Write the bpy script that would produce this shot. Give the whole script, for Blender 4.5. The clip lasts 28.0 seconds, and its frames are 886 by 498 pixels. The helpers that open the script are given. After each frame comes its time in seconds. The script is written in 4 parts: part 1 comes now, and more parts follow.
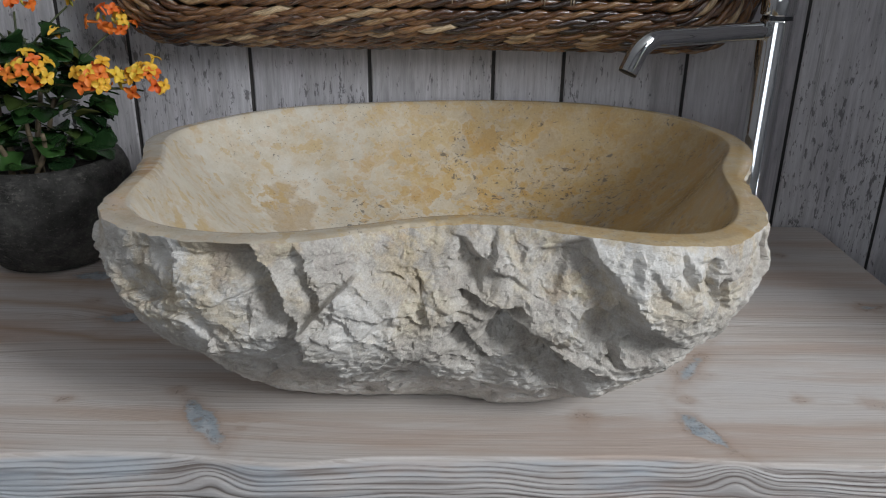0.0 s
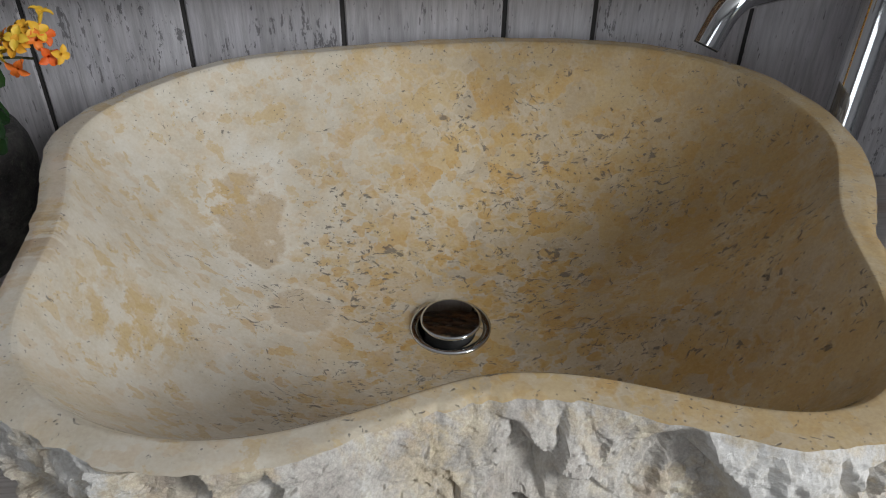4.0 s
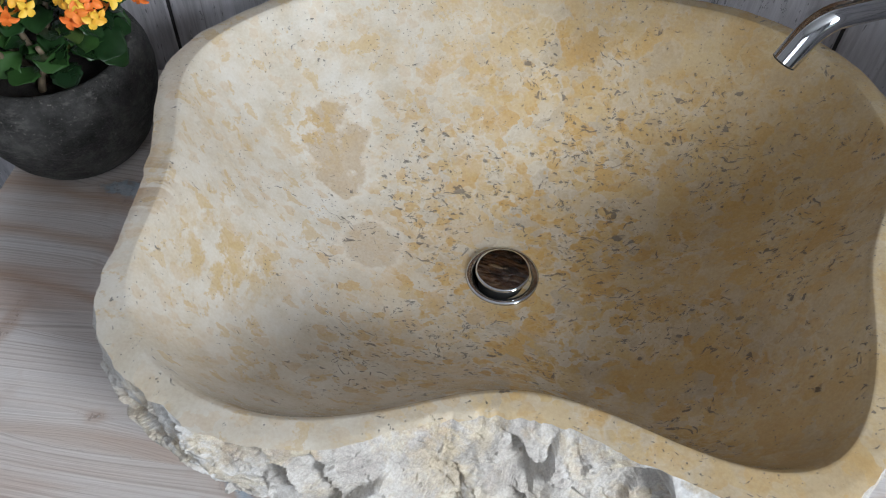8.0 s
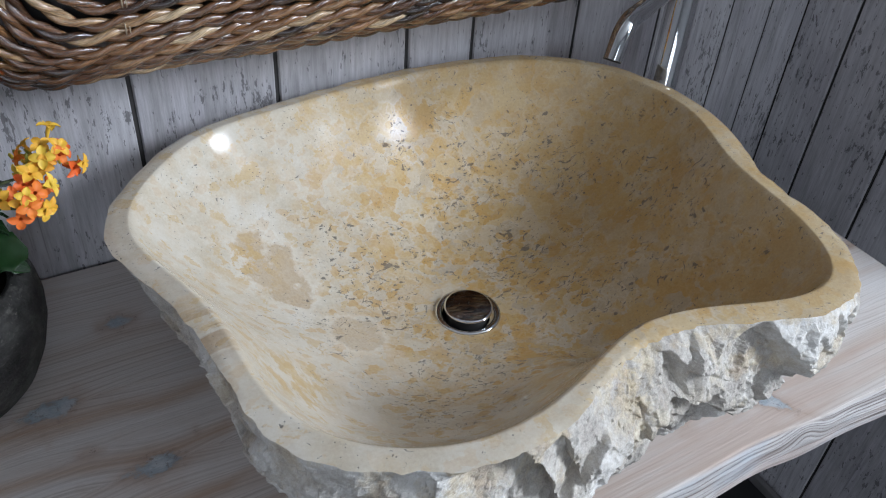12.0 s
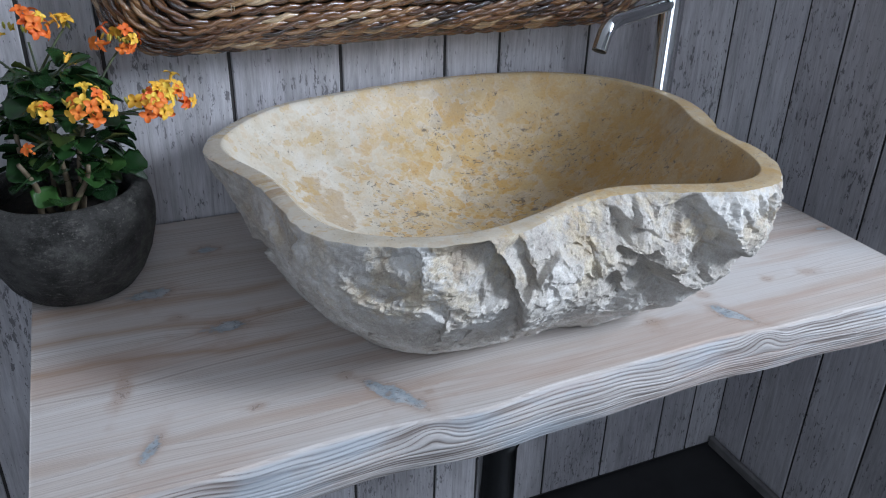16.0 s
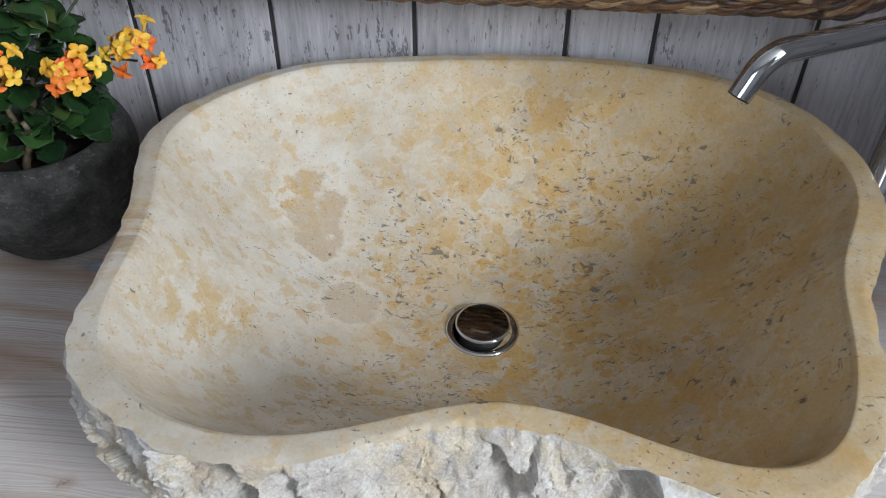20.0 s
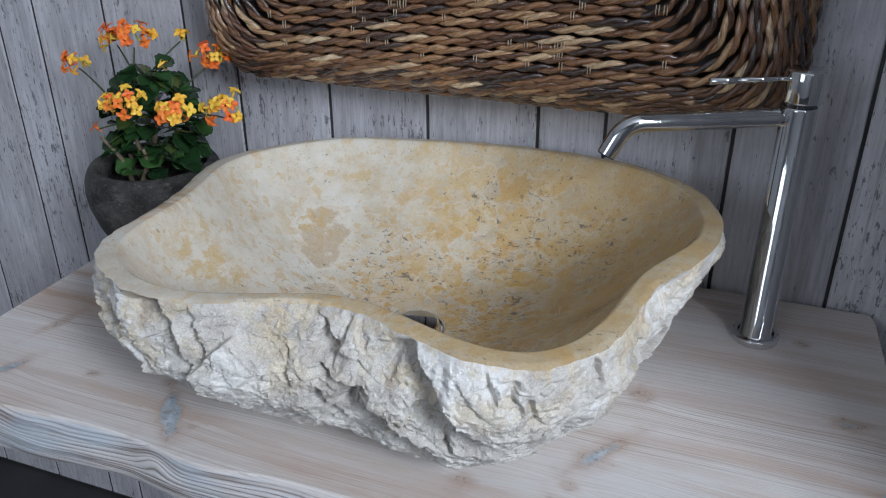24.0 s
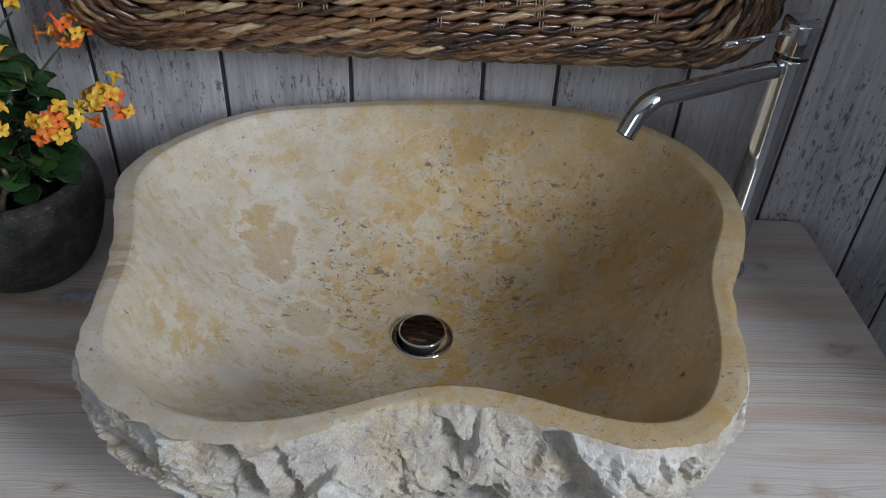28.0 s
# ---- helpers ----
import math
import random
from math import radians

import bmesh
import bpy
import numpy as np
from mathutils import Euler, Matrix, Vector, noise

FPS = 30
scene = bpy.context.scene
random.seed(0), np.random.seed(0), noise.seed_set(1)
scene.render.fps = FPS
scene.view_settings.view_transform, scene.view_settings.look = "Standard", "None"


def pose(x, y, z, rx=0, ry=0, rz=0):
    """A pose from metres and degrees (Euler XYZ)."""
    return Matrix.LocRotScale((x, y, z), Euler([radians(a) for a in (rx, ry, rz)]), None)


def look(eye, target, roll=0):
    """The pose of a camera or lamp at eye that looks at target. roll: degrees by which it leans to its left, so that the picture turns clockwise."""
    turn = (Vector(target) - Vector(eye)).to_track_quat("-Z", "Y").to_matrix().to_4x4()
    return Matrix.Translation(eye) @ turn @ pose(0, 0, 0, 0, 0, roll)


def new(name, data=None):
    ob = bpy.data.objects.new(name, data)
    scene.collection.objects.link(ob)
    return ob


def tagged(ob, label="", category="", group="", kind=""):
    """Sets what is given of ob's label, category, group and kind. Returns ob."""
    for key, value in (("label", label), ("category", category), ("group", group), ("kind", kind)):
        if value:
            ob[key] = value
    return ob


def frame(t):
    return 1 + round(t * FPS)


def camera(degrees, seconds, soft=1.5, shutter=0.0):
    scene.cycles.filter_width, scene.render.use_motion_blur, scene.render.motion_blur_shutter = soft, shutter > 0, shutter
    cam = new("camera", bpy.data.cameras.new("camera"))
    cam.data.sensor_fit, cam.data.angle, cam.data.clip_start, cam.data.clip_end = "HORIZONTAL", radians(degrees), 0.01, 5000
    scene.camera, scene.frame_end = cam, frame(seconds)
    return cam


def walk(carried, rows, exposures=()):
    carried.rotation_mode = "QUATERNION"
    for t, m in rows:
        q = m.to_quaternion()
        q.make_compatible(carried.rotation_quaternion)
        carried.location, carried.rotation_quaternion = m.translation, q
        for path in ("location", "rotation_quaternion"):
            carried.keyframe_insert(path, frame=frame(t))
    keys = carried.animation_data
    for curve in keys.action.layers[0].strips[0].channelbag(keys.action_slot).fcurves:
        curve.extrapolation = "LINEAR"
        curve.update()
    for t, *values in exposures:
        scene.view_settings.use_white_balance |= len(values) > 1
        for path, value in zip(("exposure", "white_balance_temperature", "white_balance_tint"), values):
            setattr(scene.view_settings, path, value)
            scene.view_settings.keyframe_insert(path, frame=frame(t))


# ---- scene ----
cam = camera(56.9, 28.0, soft=1.1)
PATH = [
    (0, (0.007, -1.015, 1.237), (0.011, 0.828, 0.461), 0.9),
    (0.5, (-0.006, -0.988, 1.248), (0.026, 0.845, 0.45), 1.2),
    (1, (-0.013, -0.954, 1.257), (0.061, 0.865, 0.431), 0.9),
    (1.5, (-0.015, -0.925, 1.262), (0.123, 0.874, 0.4), 0.6),
    (2, (-0.029, -0.888, 1.281), (0.166, 0.861, 0.332), 1.5),
    (2.5, (-0.044, -0.846, 1.285), (0.201, 0.869, 0.287), 1.3),
    (3, (-0.058, -0.803, 1.292), (0.209, 0.862, 0.217), 0.8),
    (3.5, (-0.048, -0.772, 1.295), (0.178, 0.863, 0.166), 0.3),
    (4, (-0.028, -0.745, 1.322), (0.06, 0.847, 0.114), 1.0),
    (4.5, (-0.006, -0.73, 1.354), (0.032, 0.829, 0.101), 1.8),
    (6.5, (-0.003, -0.733, 1.452), (0.07, 0.633, -0.007), 3.1),
    (7, (0.008, -0.729, 1.456), (0.058, 0.539, -0.089), 2.3),
    (7.5, (0.017, -0.716, 1.462), (-0.009, 0.554, -0.082), 2.3),
    (8, (-0.001, -0.705, 1.456), (-0.133, 0.546, -0.099), 2.0),
    (8.5, (-0.063, -0.682, 1.449), (-0.017, 0.571, -0.109), 3.6),
    (9, (-0.158, -0.67, 1.455), (0.151, 0.567, -0.085), 5.0),
    (9.5, (-0.165, -0.669, 1.461), (0.16, 0.604, -0.047), 5.8),
    (10, (-0.174, -0.681, 1.458), (0.274, 0.6, -0.011), 7.5),
    (10.5, (-0.245, -0.69, 1.46), (0.372, 0.554, 0.021), 6.9),
    (11, (-0.304, -0.714, 1.451), (0.454, 0.538, 0.088), 6.6),
    (11.5, (-0.328, -0.735, 1.442), (0.495, 0.544, 0.143), 5.5),
    (13.5, (-0.346, -0.816, 1.387), (0.507, 0.658, 0.337), 1.6),
    (14, (-0.352, -0.859, 1.38), (0.509, 0.676, 0.429), 1.7),
    (14.5, (-0.364, -0.941, 1.381), (0.439, 0.66, 0.492), 1.3),
    (15, (-0.389, -1.013, 1.366), (0.37, 0.624, 0.504), 1.1),
    (15.5, (-0.397, -1.041, 1.352), (0.348, 0.597, 0.479), 1.2),
    (16, (-0.401, -1.05, 1.333), (0.327, 0.568, 0.409), 1.5),
    (16.5, (-0.388, -1.027, 1.351), (0.33, 0.587, 0.413), 1.0),
    (17, (-0.356, -0.97, 1.365), (0.355, 0.628, 0.395), 1.5),
    (17.5, (-0.309, -0.899, 1.372), (0.348, 0.641, 0.277), 2.0),
    (18, (-0.255, -0.822, 1.381), (0.265, 0.66, 0.143), 1.6),
    (18.5, (-0.205, -0.773, 1.386), (0.272, 0.679, 0.096), 1.2),
    (19, (-0.146, -0.746, 1.387), (0.178, 0.707, 0.051), 0.8),
    (19.5, (-0.05, -0.743, 1.391), (-0.002, 0.741, 0.05), 0.3),
    (20, (0.017, -0.761, 1.406), (-0.123, 0.739, 0.091), 0.4),
    (20.5, (0.025, -0.784, 1.416), (-0.105, 0.728, 0.113), -0.6),
    (22.5, (0.279, -0.92, 1.436), (-0.338, 0.62, 0.32), 0.5),
    (23, (0.301, -0.956, 1.431), (-0.31, 0.608, 0.344), 0.1),
    (23.5, (0.307, -0.968, 1.404), (-0.318, 0.639, 0.39), -0.9),
    (24, (0.313, -0.985, 1.374), (-0.322, 0.683, 0.471), -0.2),
    (24.5, (0.323, -1.001, 1.363), (-0.299, 0.653, 0.427), 0.3),
    (25, (0.317, -0.997, 1.366), (-0.306, 0.642, 0.405), -0.4),
    (25.5, (0.269, -0.962, 1.372), (-0.251, 0.692, 0.376), -1.3),
    (26, (0.147, -0.935, 1.361), (-0.126, 0.779, 0.367), -0.6),
    (26.5, (0.045, -0.945, 1.363), (-0.021, 0.776, 0.345), -0.2),
    (27, (-0.011, -0.943, 1.409), (0.064, 0.733, 0.32), 0.8),
    (27.5, (-0.003, -0.908, 1.438), (0.057, 0.704, 0.255), 1.4),
    (28, (-0.001, -0.858, 1.477), (0.06, 0.695, 0.218), 3.2),
]
EXPOSURES = [(0.0, -0.12, 6500, 10), (2.0, -0.15, 6500, 10), (4.5, -0.02, 6600, 10), (7.0, 0.42, 6280, 10), (11.0, 0.42, 6000, 10), (14.0, 0.38, 5850, 10), (16.0, 0.40, 5760, 10), (18.0, 0.40, 6050, 10), (20.0, 0.40, 6180, 10), (23.0, 0.32, 6000, 10), (24.3, 0.18, 5850, 10), (25.0, 0.04, 5850, 10), (26.0, -0.12, 5900, 10), (27.0, -0.26, 6000, 10), (28.0, -0.22, 6200, 10)]
walk(cam, [(t, look(eye, target, roll)) for t, eye, target, roll in PATH], EXPOSURES)

# ---------------------------------------------------------------- light
world = bpy.data.worlds.new("world")
scene.world = world
world.use_nodes = True
wn = world.node_tree
sky = wn.nodes.new("ShaderNodeTexSky")
sky.sky_type, sky.sun_disc = "NISHITA", False
sky.sun_elevation, sky.sun_rotation = radians(28), radians(100)
wn.nodes["Background"].inputs["Strength"].default_value = 0.05
wn.links.new(sky.outputs["Color"], wn.nodes["Background"].inputs["Color"])

WIN_X = 2.3                      # wall with the window, to the right of the niche


def area(name, m, sx, sy, watts, colour):
    data = bpy.data.lights.new(name, "AREA")
    data.shape, data.size, data.size_y, data.energy, data.color = "RECTANGLE", sx, sy, watts, colour
    ob = new(name, data)
    ob.matrix_world = m
    return ob


area("window_light", look((WIN_X - 0.25, -1.98, 2.42), (0.0, -0.3, 1.0)), 0.62, 0.9, 64.0, (0.92, 0.96, 1.0))
area("window_light", look((-0.85, -3.05, 1.75), (0.0, 0.0, 1.0)), 1.2, 1.2, 10.5, (0.90, 0.95, 1.0))

# ---------------------------------------------------------------- small tools
FLOOR, TOP = 0.12, 0.85


def mesh_of(name, verts, faces, smooth=True):
    me = bpy.data.meshes.new(name)
    me.from_pydata([tuple(v) for v in verts], [], [tuple(f) for f in faces])
    me.update()
    if smooth:
        me.polygons.foreach_set("use_smooth", [True] * len(me.polygons))
    return me


def grid(name, p, wrap=False, flip=False, smooth=True):
    """A mesh from an array of rows of points; wrap joins each row's end to its start."""
    n, m = p.shape[:2]
    i, j = np.meshgrid(np.arange(n - 1), np.arange(m if wrap else m - 1), indexing="ij")
    k = (j + 1) % m
    f = np.stack([i * m + j, i * m + k, (i + 1) * m + k, (i + 1) * m + j], -1).reshape(-1, 4)
    if flip:
        f = f[:, ::-1]
    return mesh_of(name, p.reshape(-1, 3).tolist(), f.tolist(), smooth)


def attribute(me, name, values):
    me.attributes.new(name, "FLOAT", "POINT").data.foreach_set("value", np.asarray(values, np.float32).ravel())


def from_bm(name, bm, smooth=False):
    me = bpy.data.meshes.new(name)
    bm.to_mesh(me)
    bm.free()
    if smooth:
        me.polygons.foreach_set("use_smooth", [True] * len(me.polygons))
    return me


def part(name, me, material, parent=None, label="", m=None):
    if isinstance(me, bmesh.types.BMesh):
        me = from_bm(name, me)
    ob = new(name, me)
    if material and not me.materials:
        me.materials.append(material)
    if m is not None:
        ob.matrix_basis = m
    if parent:
        ob.parent = parent
    if label:
        ob["label"] = label
    return ob


def thing(name, x, y, z, label, category, group="", kind=""):
    ob = new(name)
    ob.location = (x, y, z)
    ob.empty_display_size = 0.05
    return tagged(ob, label, category, group, kind)


def box(sx, sy, sz, bevel=0.0, segments=1):
    bm = bmesh.new()
    bmesh.ops.create_cube(bm, size=1)
    bmesh.ops.scale(bm, vec=(sx, sy, sz), verts=bm.verts)
    if bevel:
        bmesh.ops.bevel(bm, geom=bm.edges[:], offset=bevel, segments=segments, affect="EDGES")
    return bm


def lathe(name, profile, n=48, close=True):
    """A turned mesh from (radius, height) pairs, from bottom to top."""
    a = np.linspace(0, 2 * np.pi, n, endpoint=False)
    p = np.array([[(r * math.cos(t), r * math.sin(t), z) for t in a] for r, z in profile])
    return grid(name, p, wrap=True)


def tube(name, points, radii, n=16):
    """A round tube along points."""
    p = np.array(points, float)
    t = np.gradient(p, axis=0)
    t /= np.linalg.norm(t, axis=1)[:, None]
    ref = np.array([0, 0, 1.0]) if abs(t[:, 2]).max() < 0.9 else np.array([0.31, 0.95, 0.05])
    u = np.cross(t, ref)
    u /= np.linalg.norm(u, axis=1)[:, None]
    v = np.cross(u, t)
    a = np.linspace(0, 2 * np.pi, n, endpoint=False)
    r = np.broadcast_to(np.asarray(radii, float), (len(p),))
    ring = p[:, None] + r[:, None, None] * (np.cos(a)[None, :, None] * u[:, None] + np.sin(a)[None, :, None] * v[:, None])
    ends = [np.repeat(p[:1, None], n, 1), ring, np.repeat(p[-1:, None], n, 1)]
    return grid(name, np.concatenate(ends), wrap=True, flip=True)


def lattice(p, seed):
    """Smooth noise from -1 to 1 at points p."""
    i = np.floor(p).astype(np.int64)
    f = p - i
    f = f * f * f * (f * (f * 6 - 15) + 10)
    out = 0
    for dx in (0, 1):
        for dy in (0, 1):
            for dz in (0, 1):
                h = (i[..., 0] + dx) * 374761393 + (i[..., 1] + dy) * 668265263 + (i[..., 2] + dz) * 2147483647 + seed * 1274126177
                h = (h ^ (h >> 13)) * 1274126177 & 0x7FFFFFFF
                h = (h ^ (h >> 16)) & 0xFFFF
                w = (f[..., 0] if dx else 1 - f[..., 0]) * (f[..., 1] if dy else 1 - f[..., 1]) * (f[..., 2] if dz else 1 - f[..., 2])
                out = out + w * (h / 32767.5 - 1)
    return out


def fbm(p, scale, octaves=4, seed=0):
    p = np.asarray(p, float) * scale
    return sum(lattice(p * 2 ** o + 17.3 * o, seed + o) / 2 ** o for o in range(octaves))


def ring(values, angles):
    """A smooth closed curve through evenly spaced radii, given in millimetres."""
    v = np.asarray(values, float) / 1000
    c = np.fft.rfft(v)
    k = np.arange(len(c))
    a = np.asarray(angles)
    w = np.exp(-(k / (len(v) * 0.42)) ** 6)
    return (np.real(c[0]) + 2 * np.real((c * w)[1:, None] * np.exp(1j * k[1:, None] * a.ravel()[None])).sum(0)).reshape(a.shape) / len(v)


# ---------------------------------------------------------------- materials
class Shade:
    """A short way to write node materials."""

    def __init__(self, name, rough=0.5, metal=0.0, specular=0.5):
        self.mat = bpy.data.materials.new(name)
        self.mat.use_nodes = True
        self.tree = self.mat.node_tree
        self.out = self.tree.nodes["Principled BSDF"]
        self.put("Roughness", rough)
        self.put("Metallic", metal)
        self.put("Specular IOR Level", specular)
        self.place = self.node("ShaderNodeTexCoord").outputs["Object"]

    def node(self, kind, **values):
        n = self.tree.nodes.new(kind)
        for key, value in values.items():
            setattr(n, key, value)
        return n

    def wire(self, value, socket):
        if isinstance(value, bpy.types.NodeSocket):
            self.tree.links.new(value, socket)
        elif isinstance(value, tuple) and len(value) == 3 and socket.type == "RGBA":
            socket.default_value = (*value, 1)
        else:
            socket.default_value = value

    def put(self, name, value):
        self.wire(value, self.out.inputs[name])

    def stretch(self, sx, sy, sz, vector=None, turn=(0, 0, 0)):
        n = self.node("ShaderNodeMapping")
        self.wire(vector or self.place, n.inputs["Vector"])
        n.inputs["Scale"].default_value = (sx, sy, sz)
        n.inputs["Rotation"].default_value = [radians(a) for a in turn]
        return n.outputs["Vector"]

    def noise(self, scale, detail=4.0, rough=0.55, vector=None, warp=0.0):
        n = self.node("ShaderNodeTexNoise")
        self.wire(vector or self.place, n.inputs["Vector"])
        for key, value in (("Scale", scale), ("Detail", detail), ("Roughness", rough), ("Distortion", warp)):
            n.inputs[key].default_value = value
        return n.outputs["Fac"]

    def cells(self, scale, vector=None, feature="F1", output="Distance", random=1.0):
        n = self.node("ShaderNodeTexVoronoi", feature=feature)
        self.wire(vector or self.place, n.inputs["Vector"])
        n.inputs["Scale"].default_value = scale
        n.inputs["Randomness"].default_value = random
        return n.outputs[output]

    def ramp(self, fac, *stops):
        n = self.node("ShaderNodeValToRGB")
        self.wire(fac, n.inputs["Fac"])
        e = n.color_ramp.elements
        while len(e) < len(stops):
            e.new(0.5)
        for element, (at, colour) in zip(e, stops):
            element.position = at
            element.color = (*colour, 1) if isinstance(colour, tuple) else (colour, colour, colour, 1)
        return n.outputs["Color"]

    def mix(self, fac, a, b, how="MIX"):
        n = self.node("ShaderNodeMix", data_type="RGBA", blend_type=how)
        self.wire(fac, n.inputs["Factor"])
        self.wire(a, n.inputs["A"] if False else n.inputs[6])
        self.wire(b, n.inputs[7])
        return n.outputs[2]

    def math(self, how, a, b=0.0, clamp=False):
        n = self.node("ShaderNodeMath", operation=how, use_clamp=clamp)
        self.wire(a, n.inputs[0])
        self.wire(b, n.inputs[1])
        return n.outputs[0]

    def attr(self, name):
        return self.node("ShaderNodeAttribute", attribute_name=name).outputs["Fac"]

    def random(self):
        return self.node("ShaderNodeObjectInfo").outputs["Random"]

    def away(self, x, y, z):
        n = self.node("ShaderNodeVectorMath", operation="DISTANCE")
        self.wire(self.place, n.inputs[0])
        n.inputs[1].default_value = (x, y, z)
        return n.outputs["Value"]

    def warp(self, vector, scale, amount):
        """The vector pushed about by coloured noise."""
        n = self.node("ShaderNodeTexNoise")
        self.wire(vector, n.inputs["Vector"])
        n.inputs["Scale"].default_value, n.inputs["Detail"].default_value = scale, 3.0
        k = self.node("ShaderNodeVectorMath", operation="MULTIPLY_ADD")
        self.wire(n.outputs["Color"], k.inputs[0])
        k.inputs[1].default_value = (2 * amount, 2 * amount, 2 * amount)
        self.wire(vector, k.inputs[2])
        return k.outputs["Vector"]

    def channel(self, colour):
        n = self.node("ShaderNodeSeparateColor")
        self.wire(colour, n.inputs[0])
        return n.outputs[0]

    def bump(self, height, strength=0.3, distance=0.001, over=None):
        n = self.node("ShaderNodeBump")
        n.inputs["Strength"].default_value = strength
        n.inputs["Distance"].default_value = distance
        self.wire(height, n.inputs["Height"])
        if over:
            self.wire(over, n.inputs["Normal"])
        self.put("Normal", n.outputs["Normal"])
        return n.outputs["Normal"]

    def done(self, colour):
        self.put("Base Color", colour)
        return self.mat


def stone_polished():
    s = Shade("polished_limestone", 0.3, specular=0.45)
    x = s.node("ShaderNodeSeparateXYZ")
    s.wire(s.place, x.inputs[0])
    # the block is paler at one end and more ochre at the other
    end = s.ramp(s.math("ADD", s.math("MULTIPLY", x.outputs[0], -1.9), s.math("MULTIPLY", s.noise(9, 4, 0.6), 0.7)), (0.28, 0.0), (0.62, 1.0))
    soft = s.noise(30, 6, 0.60)
    bands = s.noise(24, 7, 0.62, warp=0.4)
    # rounded, warped clasts of cream, beige and ochre, cemented by paler seams
    bent = s.warp(s.warp(s.place, 34, 0.022), 120, 0.0045)
    kind = s.channel(s.cells(40, bent, output="Color"))
    clast = s.ramp(kind, (0.0, (0.62, 0.54, 0.41)), (0.20, (0.62, 0.54, 0.41)), (0.23, (0.50, 0.42, 0.31)), (0.42, (0.54, 0.46, 0.34)), (0.45, (0.60, 0.39, 0.15)), (0.80, (0.56, 0.345, 0.12)), (0.83, (0.62, 0.48, 0.28)))
    bent2 = s.warp(s.warp(s.stretch(1, 1.2, 1, turn=(30, 15, 50)), 60, 0.014), 190, 0.0035)
    kind2 = s.channel(s.cells(82, bent2, output="Color"))
    clast2 = s.ramp(kind2, (0.0, (0.62, 0.54, 0.41)), (0.26, (0.52, 0.43, 0.31)), (0.46, (0.49, 0.40, 0.28)), (0.50, (0.57, 0.36, 0.125)), (0.84, (0.58, 0.40, 0.17)))
    colour = s.mix(s.ramp(s.noise(20, 4, 0.6), (0.44, 0.0), (0.54, 0.85)), clast, clast2)
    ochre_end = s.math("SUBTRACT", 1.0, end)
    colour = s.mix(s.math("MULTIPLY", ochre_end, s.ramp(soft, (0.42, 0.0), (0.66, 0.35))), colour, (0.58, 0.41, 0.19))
    seam = s.ramp(s.cells(40, bent, feature="DISTANCE_TO_EDGE"), (0.03, 0.5), (0.12, 0.0))
    seam = s.math("MAXIMUM", seam, s.ramp(s.cells(82, bent2, feature="DISTANCE_TO_EDGE"), (0.03, 0.35), (0.14, 0.0)))
    colour = s.mix(s.math("MULTIPLY", seam, s.ramp(s.noise(26, 3, 0.5), (0.40, 0.0), (0.60, 1.0))), colour, (0.72, 0.66, 0.54))
    middle = s.ramp(s.away(0.03, -0.30, 0.88), (0.10, 1.0), (0.27, 0.0))
    colour = s.mix(s.ramp(s.math("ADD", middle, s.math("MULTIPLY", s.noise(9, 3, 0.5), 0.5)), (0.15, 0.28), (0.75, 0.0)), colour, s.ramp(soft, (0.36, (0.53, 0.38, 0.185)), (0.64, (0.57, 0.46, 0.29))))
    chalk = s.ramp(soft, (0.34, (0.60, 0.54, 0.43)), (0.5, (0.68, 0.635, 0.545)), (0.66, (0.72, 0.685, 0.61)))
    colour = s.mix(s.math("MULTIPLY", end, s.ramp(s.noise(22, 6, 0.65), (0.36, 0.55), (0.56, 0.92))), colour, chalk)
    # crisp orange clasts, thick in the middle and at the ochre end
    bent3 = s.warp(s.warp(s.stretch(1, 1.25, 1, turn=(20, -15, 35)), 70, 0.010), 240, 0.003)
    orange = s.math("MULTIPLY", s.ramp(s.cells(58, bent3), (0.34, 1.0), (0.40, 0.0)), s.ramp(s.channel(s.cells(58, bent3, output="Color")), (0.42, 0.0), (0.46, 1.0)))
    spread = s.ramp(s.math("ADD", s.away(0.07, -0.27, 0.90), s.math("MULTIPLY", soft, 0.10)), (0.15, 0.90), (0.34, 0.25))
    colour = s.mix(s.math("MULTIPLY", orange, spread), colour, s.ramp(s.noise(150, 4, 0.6), (0.36, (0.55, 0.325, 0.105)), (0.62, (0.61, 0.42, 0.19))))
    # ochre crumbs that hold on at the pale end
    crumbs = s.ramp(s.noise(46, 7, 0.62, s.stretch(1, 1.1, 1, turn=(30, 15, 50)), 0.3), (0.575, 0.0), (0.60, 0.6))
    colour = s.mix(crumbs, colour, (0.60, 0.44, 0.22))
    # two smooth tan clasts, crumbling into ochre on one side, with a pale halo
    tan = s.math("MULTIPLY", s.math("ADD", s.away(-0.172, -0.138, 0.942), s.away(-0.145, -0.208, 0.905)), 0.5)
    for away, r, fill in ((tan, 0.0515, 0.7), (s.away(-0.112, -0.258, 0.893), 0.028, 0.5), (s.away(-0.195, -0.120, 0.985), 0.014, 0.45)):
        d = s.math("ADD", away, s.math("MULTIPLY", s.math("SUBTRACT", s.noise(40, 6, 0.62), 0.5), 0.036))
        colour = s.mix(s.ramp(d, (r + 0.002, 0.45), (r + 0.009, 0.0)), colour, (0.76, 0.71, 0.62))
